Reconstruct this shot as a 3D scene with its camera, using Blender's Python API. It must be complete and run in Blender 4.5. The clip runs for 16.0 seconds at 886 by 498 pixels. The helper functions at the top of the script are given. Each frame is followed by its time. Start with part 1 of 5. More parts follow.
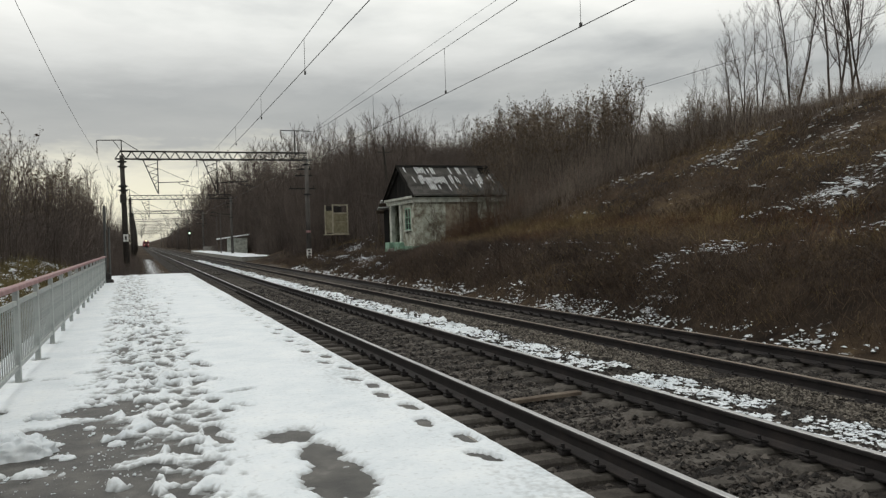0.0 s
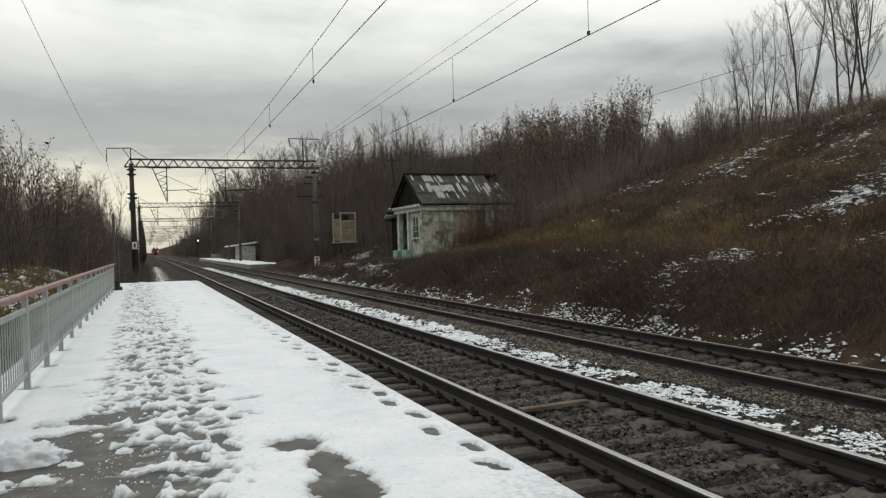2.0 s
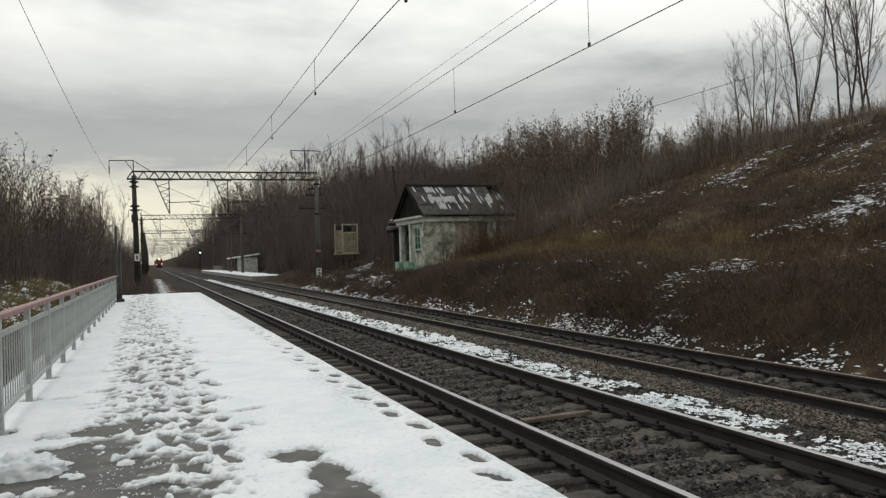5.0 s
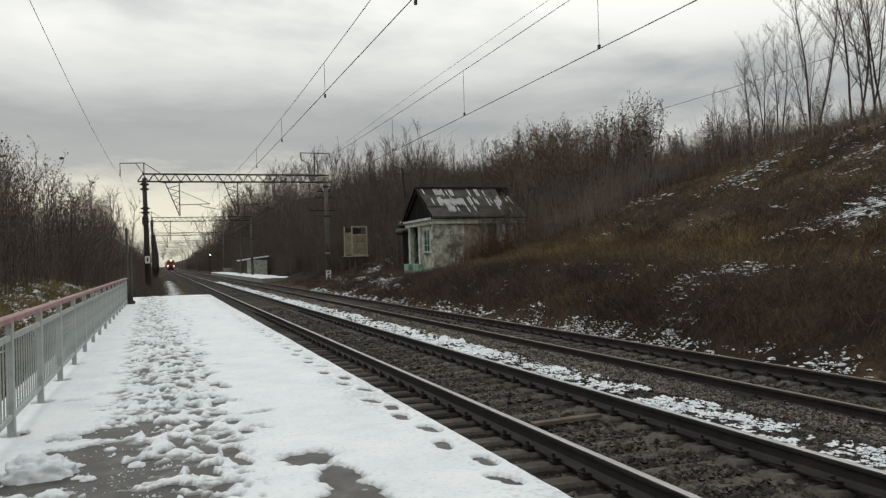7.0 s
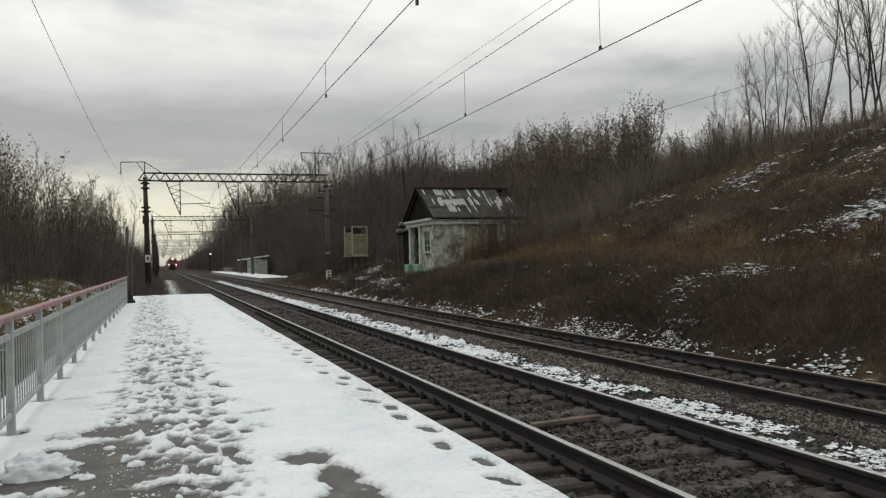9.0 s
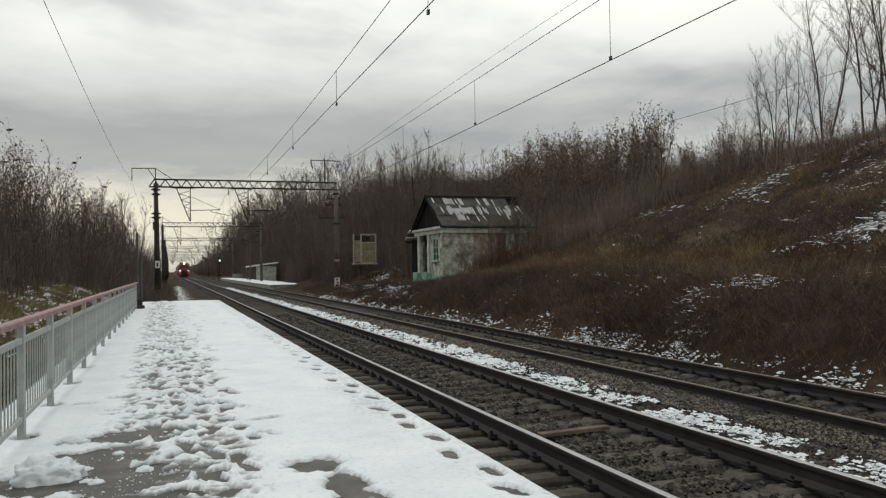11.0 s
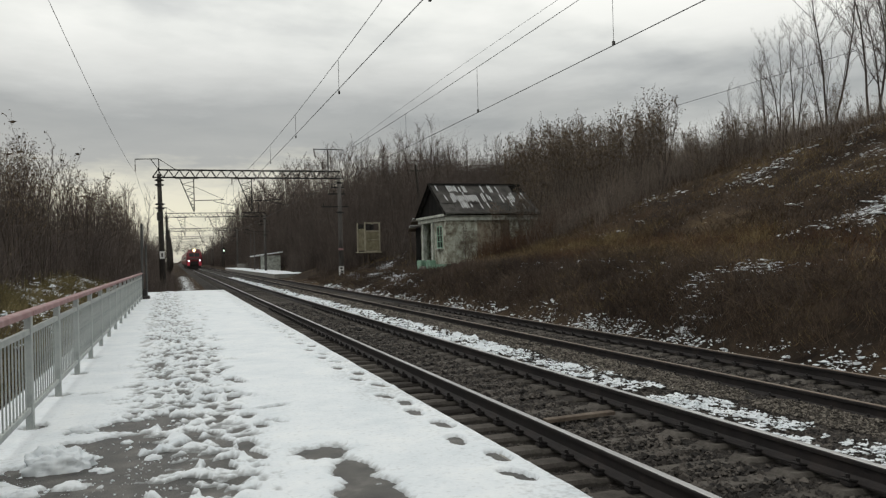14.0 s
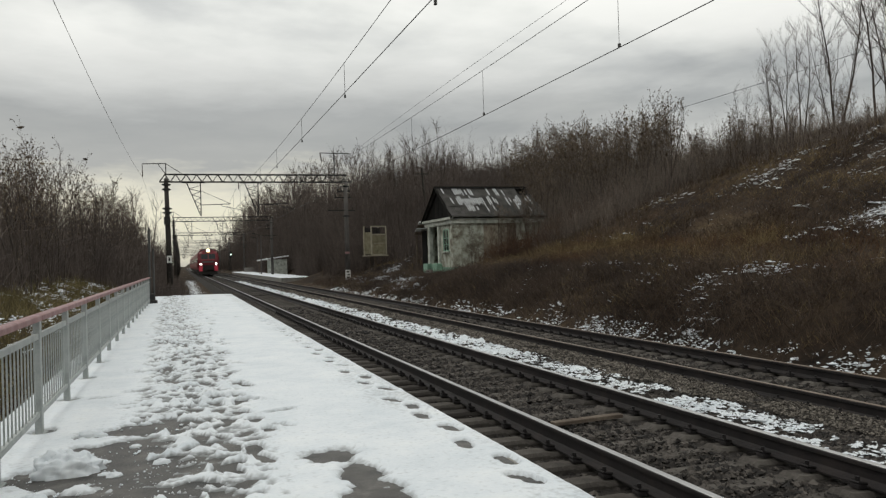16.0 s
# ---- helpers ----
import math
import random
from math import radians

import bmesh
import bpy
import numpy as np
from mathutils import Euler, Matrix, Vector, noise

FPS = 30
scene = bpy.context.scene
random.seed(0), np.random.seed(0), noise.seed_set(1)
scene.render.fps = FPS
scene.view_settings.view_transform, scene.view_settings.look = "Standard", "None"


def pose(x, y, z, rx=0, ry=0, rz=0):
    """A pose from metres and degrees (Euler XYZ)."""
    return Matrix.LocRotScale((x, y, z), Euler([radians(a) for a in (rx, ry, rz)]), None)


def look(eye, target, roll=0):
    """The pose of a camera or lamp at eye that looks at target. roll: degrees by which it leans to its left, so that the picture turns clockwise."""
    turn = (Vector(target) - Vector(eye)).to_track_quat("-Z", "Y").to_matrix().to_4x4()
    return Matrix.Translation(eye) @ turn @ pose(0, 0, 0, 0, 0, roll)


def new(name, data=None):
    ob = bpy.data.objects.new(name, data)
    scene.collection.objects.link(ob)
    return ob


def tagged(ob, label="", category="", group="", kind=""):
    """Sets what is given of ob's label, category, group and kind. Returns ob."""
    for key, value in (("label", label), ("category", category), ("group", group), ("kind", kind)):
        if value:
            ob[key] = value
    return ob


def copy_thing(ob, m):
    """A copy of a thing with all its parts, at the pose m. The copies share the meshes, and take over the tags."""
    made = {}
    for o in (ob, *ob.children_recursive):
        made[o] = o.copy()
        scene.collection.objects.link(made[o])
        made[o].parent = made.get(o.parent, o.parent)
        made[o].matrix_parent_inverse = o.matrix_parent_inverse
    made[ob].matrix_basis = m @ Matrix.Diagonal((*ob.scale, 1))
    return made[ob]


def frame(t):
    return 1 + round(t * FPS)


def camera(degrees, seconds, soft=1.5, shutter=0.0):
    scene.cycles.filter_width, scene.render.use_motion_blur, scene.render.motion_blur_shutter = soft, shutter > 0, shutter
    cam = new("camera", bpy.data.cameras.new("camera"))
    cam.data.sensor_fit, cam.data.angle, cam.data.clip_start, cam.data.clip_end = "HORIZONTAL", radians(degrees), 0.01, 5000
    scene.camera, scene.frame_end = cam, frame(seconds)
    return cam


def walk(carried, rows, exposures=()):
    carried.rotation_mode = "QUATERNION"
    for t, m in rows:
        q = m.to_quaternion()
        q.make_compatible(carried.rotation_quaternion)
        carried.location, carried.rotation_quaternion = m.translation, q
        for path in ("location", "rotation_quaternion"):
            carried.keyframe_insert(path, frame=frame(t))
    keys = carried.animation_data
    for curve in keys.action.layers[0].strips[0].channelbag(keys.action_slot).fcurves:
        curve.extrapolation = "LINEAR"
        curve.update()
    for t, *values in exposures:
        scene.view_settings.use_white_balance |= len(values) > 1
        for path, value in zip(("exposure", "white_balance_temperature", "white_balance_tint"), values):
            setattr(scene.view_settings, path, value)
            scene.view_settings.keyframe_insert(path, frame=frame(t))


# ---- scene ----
cam = camera(58.5, 16.0, soft=1.3)
PATH = [
    (0, (0.002, -0.0, 1.669), (3.585, 9.335, 1.506), -1.69),
    (0.5, (0.004, 0.002, 1.673), (3.557, 9.348, 1.542), -1.73),
    (1, (0.001, -0.003, 1.669), (3.535, 9.351, 1.55), -1.7),
    (1.5, (0.004, 0.007, 1.665), (3.521, 9.368, 1.581), -1.64),
    (2, (0.003, 0.0, 1.67), (3.499, 9.369, 1.611), -1.6),
    (2.5, (0.004, -0.001, 1.67), (3.484, 9.374, 1.637), -1.52),
    (3, (0.004, 0.0, 1.667), (3.475, 9.378, 1.643), -1.57),
    (3.5, (0.004, 0.007, 1.669), (3.476, 9.385, 1.664), -1.67),
    (4, (0.005, -0.002, 1.664), (3.505, 9.365, 1.698), -1.79),
    (6.5, (0.002, -0.013, 1.668), (3.391, 9.395, 1.779), -1.67),
    (7, (0.0, -0.0, 1.669), (3.368, 9.415, 1.785), -1.72),
    (7.5, (0.0, -0.003, 1.668), (3.378, 9.408, 1.805), -1.74),
    (8, (-0.002, -0.001, 1.671), (3.385, 9.406, 1.812), -1.55),
    (8.5, (0.002, 0.004, 1.67), (3.39, 9.412, 1.787), -1.42),
    (9, (0.0, -0.004, 1.669), (3.365, 9.413, 1.79), -1.45),
    (11.5, (-0.013, -0.017, 1.673), (3.243, 9.435, 1.913), -0.89),
    (12, (-0.014, -0.013, 1.67), (3.276, 9.428, 1.878), -1.0),
    (12.5, (-0.019, -0.019, 1.667), (3.291, 9.417, 1.821), -1.19),
    (13, (-0.02, -0.022, 1.664), (3.288, 9.414, 1.779), -1.35),
    (13.5, (-0.02, -0.019, 1.666), (3.249, 9.431, 1.758), -1.43),
    (14, (-0.018, -0.018, 1.667), (3.198, 9.451, 1.744), -1.49),
    (14.5, (-0.022, -0.017, 1.667), (3.156, 9.464, 1.752), -1.44),
    (15, (-0.021, -0.022, 1.667), (3.106, 9.476, 1.755), -1.57),
    (15.5, (-0.02, -0.017, 1.67), (3.109, 9.481, 1.762), -1.66),
    (16, (-0.022, -0.022, 1.669), (3.119, 9.472, 1.787), -1.74),
]
EXPOSURES = [(0.0, 0.03), (3.5, 0.03), (7.0, -0.02), (13.0, -0.03), (15.0, -0.09), (16.0, -0.09)]
walk(cam, [(t, look(eye, target, roll)) for t, eye, target, roll in PATH], EXPOSURES)

# ---- world and sun: overcast winter sky, a low bright gap over the horizon ----
SUN_EL, SUN_ROT = radians(24), radians(-35)
world = bpy.data.worlds.new("overcast_sky")
scene.world = world
world.use_nodes = True


def node(tree, kind, links=(), **values):
    """A node with its values set and its inputs linked: links are (input, socket)."""
    n = tree.nodes.new(kind)
    for key, value in values.items():
        setattr(n, key, value)
    for key, value in links:
        if isinstance(value, bpy.types.NodeSocket):
            tree.links.new(value, n.inputs[key])
        else:
            n.inputs[key].default_value = value
    return n


def ramp(tree, fac, stops):
    n = tree.nodes.new("ShaderNodeValToRGB")
    tree.links.new(fac, n.inputs[0])
    while len(n.color_ramp.elements) < len(stops):
        n.color_ramp.elements.new(0.5)
    for e, (at, c) in zip(n.color_ramp.elements, stops):
        e.position = at
        e.color = (*c, 1) if len(c) == 3 else c
    return n.outputs[0]


def make_sky():
    t = world.node_tree
    t.nodes.clear()
    sky = node(t, "ShaderNodeTexSky", sky_type="NISHITA", sun_disc=False, sun_elevation=SUN_EL, sun_rotation=SUN_ROT)
    way = node(t, "ShaderNodeTexCoord").outputs["Generated"]
    sep = node(t, "ShaderNodeSeparateXYZ", [(0, way)])
    up = node(t, "ShaderNodeMath", [(0, sep.outputs[2]), (1, 0.0)], operation="MAXIMUM").outputs[0]
    lift = node(t, "ShaderNodeMath", [(0, up), (1, 0.12)], operation="ADD").outputs[0]
    px = node(t, "ShaderNodeMath", [(0, sep.outputs[0]), (1, lift)], operation="DIVIDE").outputs[0]
    py = node(t, "ShaderNodeMath", [(0, sep.outputs[1]), (1, lift)], operation="DIVIDE").outputs[0]
    flat = node(t, "ShaderNodeCombineXYZ", [(0, px), (1, py), (2, 2.3)]).outputs[0]
    big = node(t, "ShaderNodeTexNoise", [("Vector", flat), ("Scale", 0.75), ("Detail", 5.0), ("Roughness", 0.52), ("Distortion", 0.35)]).outputs[0]
    fine = node(t, "ShaderNodeTexNoise", [("Vector", flat), ("Scale", 2.4), ("Detail", 6.0), ("Roughness", 0.55)]).outputs[0]
    mix = node(t, "ShaderNodeMath", [(0, fine), (1, 0.3), (2, big)], operation="MULTIPLY_ADD").outputs[0]
    mix = node(t, "ShaderNodeMath", [(0, sep.outputs[0]), (1, 0.10), (2, mix)], operation="MULTIPLY_ADD").outputs[0]
    cloud = ramp(t, mix, [(0.47, (0.40, 0.42, 0.42)), (0.57, (0.57, 0.585, 0.57)), (0.66, (0.82, 0.83, 0.785)), (0.75, (0.98, 0.98, 0.925))])
    streak = node(t, "ShaderNodeMapping", [("Vector", way), ("Scale", (1.0, 1.0, 4.5))]).outputs[0]
    wob = node(t, "ShaderNodeTexNoise", [("Vector", streak), ("Scale", 6.0), ("Detail", 5.0), ("Roughness", 0.6)]).outputs[0]
    edge = node(t, "ShaderNodeMath", [(0, wob), (1, 0.11), (2, up)], operation="MULTIPLY_ADD").outputs[0]
    edge = node(t, "ShaderNodeMath", [(0, edge), (1, 0.055)], operation="SUBTRACT").outputs[0]
    band = ramp(t, edge, [(0.0, (0.50, 0.49, 0.43)), (0.05, (0.76, 0.73, 0.58)), (0.085, (0.74, 0.71, 0.58)), (0.125, (0.36, 0.365, 0.355)), (0.18, (0.29, 0.30, 0.30)), (0.235, (0.50, 0.51, 0.50)), (0.32, (0.85, 0.85, 0.82))])
    low = ramp(t, up, [(0.0, (0.0,) * 3), (0.12, (0.05,) * 3), (0.19, (0.16,) * 3), (0.26, (0.6,) * 3), (0.34, (1,) * 3)])
    side = node(t, "ShaderNodeMapRange", [(0, sep.outputs[0]), (1, 0.15), (2, 0.8), (3, 0.0), (4, 0.5)]).outputs[0]
    low = node(t, "ShaderNodeMath", [(0, low), (1, side)], operation="MAXIMUM").outputs[0]
    both = node(t, "ShaderNodeMix", [(0, low), (6, band), (7, cloud)], data_type="RGBA").outputs[2]
    clouds = node(t, "ShaderNodeBackground", [(0, both), (1, 1.2)]).outputs[0]
    blue = node(t, "ShaderNodeBackground", [(0, sky.outputs[0]), (1, 0.05)]).outputs[0]
    whole = node(t, "ShaderNodeMixShader", [(0, 0.9), (1, blue), (2, clouds)]).outputs[0]
    node(t, "ShaderNodeOutputWorld", [(0, whole)])


make_sky()
sun = new("sun", bpy.data.lights.new("sun", "SUN"))
sun.data.energy, sun.data.angle, sun.data.color = 0.7, radians(25), (1.0, 0.96, 0.9)
sun.matrix_world = look((math.sin(-SUN_ROT) * -50, math.cos(SUN_ROT) * 50, 60), (0, 0, 0))


# ---- materials ----
def surface(name, stops, scale=8.0, rough=0.8, bump=0.3, fine=60.0, metal=0.0, spread=0.0, stretch=(1, 1, 1), depth=0.01, spec=0.3):
    """A two-scale mottled surface: stops of colour over a coarse noise, grain over a fine one; spread varies it from piece to piece."""
    m = bpy.data.materials.new(name)
    m.use_nodes = True
    t = m.node_tree
    b = t.nodes["Principled BSDF"]
    at = node(t, "ShaderNodeTexCoord").outputs["Object"]
    at = node(t, "ShaderNodeMapping", [("Vector", at), ("Scale", stretch)]).outputs[0]
    coarse = node(t, "ShaderNodeTexNoise", [("Vector", at), ("Scale", scale), ("Detail", 6.0), ("Roughness", 0.6)]).outputs[0]
    grain = node(t, "ShaderNodeTexNoise", [("Vector", at), ("Scale", fine), ("Detail", 3.0)]).outputs[0]
    fac = node(t, "ShaderNodeMath", [(0, grain), (1, 0.35), (2, coarse)], operation="MULTIPLY_ADD").outputs[0]
    fac = node(t, "ShaderNodeMath", [(0, fac), (1, 0.175)], operation="SUBTRACT").outputs[0]
    if spread:
        rnd = node(t, "ShaderNodeNewGeometry").outputs["Random Per Island"]
        one = node(t, "ShaderNodeObjectInfo").outputs["Random"]
        both = node(t, "ShaderNodeMath", [(0, rnd), (1, one)], operation="ADD").outputs[0]
        both = node(t, "ShaderNodeMath", [(0, both)], operation="FRACT").outputs[0]
        both = node(t, "ShaderNodeMath", [(0, both), (1, 0.5)], operation="SUBTRACT").outputs[0]
        fac = node(t, "ShaderNodeMath", [(0, both), (1, spread), (2, fac)], operation="MULTIPLY_ADD").outputs[0]
    n = len(stops)
    colour = ramp(t, fac, [(0.3 + 0.4 * i / max(1, n - 1), c) for i, c in enumerate(stops)])
    t.links.new(colour, b.inputs["Base Color"])
    b.inputs["Metallic"].default_value = metal
    b.inputs["Specular IOR Level"].default_value = spec
    r = node(t, "ShaderNodeMapRange", [(0, coarse), (3, max(0.05, rough - 0.12)), (4, min(1.0, rough + 0.1))]).outputs[0]
    t.links.new(r, b.inputs["Roughness"])
    if bump:
        bp = node(t, "ShaderNodeBump", [("Strength", bump), ("Distance", depth), ("Height", fac)]).outputs[0]
        t.links.new(bp, b.inputs["Normal"])
    return m


def glow(name, colour, strength):
    m = bpy.data.materials.new(name)
    m.use_nodes = True
    b = m.node_tree.nodes["Principled BSDF"]
    b.inputs["Base Color"].default_value = (*colour, 1)
    b.inputs["Emission Color"].default_value = (*colour, 1)
    b.inputs["Emission Strength"].default_value = strength
    return m


def ground_material():
    """Brown soil and dead grass, with old snow where the 'snowy' attribute lets it lie."""
    m = bpy.data.materials.new("hillside_soil")
    m.use_nodes = True
    t = m.node_tree
    b = t.nodes["Principled BSDF"]
    at = node(t, "ShaderNodeTexCoord").outputs["Object"]
    n1 = node(t, "ShaderNodeTexNoise", [("Vector", at), ("Scale", 0.22), ("Detail", 6.0), ("Roughness", 0.65)]).outputs[0]
    n2 = node(t, "ShaderNodeTexNoise", [("Vector", at), ("Scale", 3.2), ("Detail", 8.0), ("Roughness", 0.7)]).outputs[0]
    f = node(t, "ShaderNodeMath", [(0, n2), (1, 0.6), (2, n1)], operation="MULTIPLY_ADD").outputs[0]
    f = node(t, "ShaderNodeMath", [(0, f), (1, 0.3)], operation="SUBTRACT").outputs[0]
    soil = ramp(t, f, [(0.3, (0.014, 0.0105, 0.0085)), (0.45, (0.033, 0.024, 0.0175)), (0.58, (0.058, 0.041, 0.027)), (0.72, (0.11, 0.08, 0.047))])
    snowy = node(t, "ShaderNodeAttribute", attribute_name="snowy").outputs["Fac"]
    at2 = node(t, "ShaderNodeMapping", [("Vector", at), ("Scale", (1.0, 1.0, 2.5))]).outputs[0]
    n3 = node(t, "ShaderNodeTexNoise", [("Vector", at2), ("Scale", 3.4), ("Detail", 7.0), ("Roughness", 0.7), ("Distortion", 0.8)]).outputs[0]
    s = node(t, "ShaderNodeMath", [(0, n3), (1, 1.7), (2, snowy)], operation="MULTIPLY_ADD").outputs[0]
    mask = node(t, "ShaderNodeMapRange", [(0, s), (1, 1.34), (2, 1.42)]).outputs[0]
    colour = node(t, "ShaderNodeMix", [(0, mask), (6, soil), (7, (0.72, 0.75, 0.78, 1))], data_type="RGBA").outputs[2]
    t.links.new(colour, b.inputs["Base Color"])
    b.inputs["Roughness"].default_value = 0.95
    b.inputs["Specular IOR Level"].default_value = 0.08
    h = node(t, "ShaderNodeMath", [(0, mask), (1, 0.5), (2, n2)], operation="MULTIPLY_ADD").outputs[0]
    t.links.new(node(t, "ShaderNodeBump", [("Strength", 0.8), ("Distance", 0.08), ("Height", h)]).outputs[0], b.inputs["Normal"])
    return m


SOIL = ground_material()
SNOW = surface("old_snow", [(0.66, 0.71, 0.75), (0.74, 0.78, 0.815), (0.80, 0.83, 0.85)], 2.2, 0.75, 0.25, 40, depth=0.02)


def wet_snow():
    """Snow that turns to grey slush where the 'thin' attribute rises."""
    m = SNOW.copy()
    m.name = "trodden_snow"
    t = m.node_tree
    b = t.nodes["Principled BSDF"]
    old = b.inputs["Base Color"].links[0].from_socket
    thin = node(t, "ShaderNodeAttribute", attribute_name="thin").outputs["Fac"]
    at = node(t, "ShaderNodeTexCoord").outputs["Object"]
    n = node(t, "ShaderNodeTexNoise", [("Vector", at), ("Scale", 22.0), ("Detail", 5.0)]).outputs[0]
    f = node(t, "ShaderNodeMath", [(0, n), (1, 0.9), (2, thin)], operation="MULTIPLY_ADD").outputs[0]
    f = node(t, "ShaderNodeMapRange", [(0, f), (1, 0.5), (2, 1.15)]).outputs[0]
    mix = node(t, "ShaderNodeMix", [(0, f), (6, old), (7, (0.23, 0.24, 0.24, 1))], data_type="RGBA").outputs[2]
    t.links.new(mix, b.inputs["Base Color"])
    return m


TRODDEN = wet_snow()
SLUSH = surface("dirty_snow", [(0.45, 0.46, 0.47), (0.72, 0.74, 0.76), (0.82, 0.83, 0.84)], 7, 0.65, 0.5, 60, depth=0.02)
ASPHALT = surface("wet_asphalt", [(0.02, 0.019, 0.0175), (0.05, 0.047, 0.043), (0.085, 0.08, 0.073), (0.16, 0.152, 0.14)], 4.0, 0.5, 0.6, 120, depth=0.008)
KERB = surface("platform_concrete", [(0.16, 0.15, 0.14), (0.25, 0.24, 0.22), (0.34, 0.33, 0.3)], 3.0, 0.85, 0.4, 50)
RUST = surface("rusty_rail_steel", [(0.012, 0.0105, 0.0105), (0.021, 0.018, 0.018), (0.036, 0.029, 0.027)], 4, 0.75, 0.3, 90)
HEAD = surface("worn_rail_head", [(0.30, 0.30, 0.30), (0.42, 0.42, 0.42), (0.52, 0.52, 0.52)], 5, 0.42, 0.1, 70, metal=0.85, stretch=(6, 0.2, 6))
HEAD_OLD = surface("dull_rail_head", [(0.10, 0.075, 0.055), (0.16, 0.12, 0.09), (0.24, 0.2, 0.16)], 5, 0.5, 0.1, 70, metal=0.5, stretch=(6, 0.2, 6))
SLEEPER = surface("weathered_sleeper_concrete", [(0.034, 0.030, 0.027), (0.068, 0.061, 0.054), (0.115, 0.105, 0.094)], 5, 0.95, 0.6, 70, spread=0.3, spec=0.15)
STONE = surface("ballast_stone", [(0.012, 0.0105, 0.0095), (0.027, 0.023, 0.02), (0.048, 0.041, 0.036), (0.10, 0.088, 0.077)], 9, 0.85, 0.3, 90, spread=0.5)
BALLAST = surface("ballast_bed", [(0.012, 0.010, 0.009), (0.026, 0.022, 0.019), (0.055, 0.047, 0.04)], 16, 0.95, 1.0, 70, depth=0.04)
STEEL_DARK = surface("dark_painted_steel", [(0.012, 0.012, 0.012), (0.025, 0.024, 0.023), (0.05, 0.045, 0.04)], 6, 0.6, 0.2, 60)
POLE = surface("aged_pole_concrete", [(0.06, 0.055, 0.052), (0.10, 0.093, 0.087), (0.15, 0.14, 0.13)], 3, 0.9, 0.4, 50, stretch=(1, 1, 0.3))
POLE_DARK = surface("dark_tarred_pole", [(0.02, 0.018, 0.017), (0.04, 0.036, 0.032), (0.07, 0.063, 0.055)], 3, 0.85, 0.4, 50, stretch=(1, 1, 0.3))
FENCE = surface("grey_fence_paint", [(0.27, 0.29, 0.285), (0.35, 0.375, 0.365), (0.42, 0.44, 0.43)], 5, 0.5, 0.15, 60)
HANDRAIL = surface("faded_pink_paint", [(0.22, 0.12, 0.12), (0.30, 0.17, 0.17), (0.38, 0.27, 0.265)], 4, 0.55, 0.2, 60)
WIRE = surface("wire_copper_dark", [(0.035, 0.034, 0.033), (0.06, 0.058, 0.055)], 3, 0.5, 0.0)
CERAMIC = surface("insulator_ceramic", [(0.05, 0.03, 0.025), (0.09, 0.05, 0.04)], 3, 0.3, 0.0)
PLASTER = surface("flaking_mint_plaster", [(0.10, 0.08, 0.06), (0.25, 0.24, 0.19), (0.45, 0.47, 0.40), (0.58, 0.60, 0.53)], 2.3, 0.9, 0.5, 26, depth=0.02)
PLASTER_BASE = surface("green_plinth_paint", [(0.12, 0.20, 0.15), (0.24, 0.40, 0.30), (0.36, 0.52, 0.42)], 1.8, 0.9, 0.5, 26, depth=0.02)
TRIM = surface("white_trim_paint", [(0.22, 0.23, 0.20), (0.44, 0.46, 0.41), (0.60, 0.62, 0.57)], 2.5, 0.8, 0.3, 30)
BRICK_RED = surface("bare_brick", [(0.09, 0.06, 0.045), (0.18, 0.14, 0.105), (0.32, 0.29, 0.23)], 3, 0.9, 0.5, 30, spread=0.3)
SLATE = surface("grey_asbestos_roofing", [(0.028, 0.027, 0.025), (0.055, 0.052, 0.048), (0.09, 0.086, 0.08)], 2, 0.9, 0.4, 40, spread=0.2)
BOARD = surface("black_weathered_board", [(0.004, 0.004, 0.004), (0.009, 0.0085, 0.008), (0.018, 0.016, 0.014)], 4, 0.9, 0.4, 40, stretch=(1, 1, 0.2), spread=0.2, spec=0.1)
# near-black wall colour that stands in for the shade inside the house
INTERIOR_SHADE = surface("interior_shade_black", [(0.01, 0.01, 0.01), (0.02, 0.018, 0.016)], 3, 0.95, 0.1)
YELLOW = surface("faded_yellow_cabinet", [(0.13, 0.115, 0.07), (0.20, 0.18, 0.115), (0.27, 0.245, 0.17)], 3, 0.7, 0.2, 40)
CABINET_FRAME = surface("pale_cabinet_frame", [(0.22, 0.2, 0.15), (0.32, 0.29, 0.22), (0.4, 0.37, 0.29)], 3, 0.7, 0.2, 40)
BARK = surface("grey_brown_bark", [(0.028, 0.022, 0.018), (0.055, 0.043, 0.035), (0.09, 0.074, 0.06)], 3, 0.9, 0.4, 40, spread=0.2)
TWIG = surface("bare_twigs", [(0.058, 0.047, 0.042), (0.105, 0.084, 0.074), (0.16, 0.13, 0.11)], 0.4, 0.9, 0.0, 8, spread=0.35)
TWIG_RED = surface("reddish_scrub_twigs", [(0.04, 0.024, 0.017), (0.08, 0.045, 0.027), (0.14, 0.076, 0.04)], 0.22, 0.9, 0.0, 8, spread=0.35)
STRAW = surface("dead_straw_grass", [(0.08, 0.056, 0.029), (0.17, 0.122, 0.06), (0.29, 0.22, 0.11)], 0.5, 0.9, 0.0, 8, spread=0.35)
TWIG_PALE = surface("pale_grey_twigs", [(0.09, 0.072, 0.06), (0.16, 0.13, 0.108), (0.25, 0.205, 0.172)], 0.4, 0.9, 0.0, 8, spread=0.4)
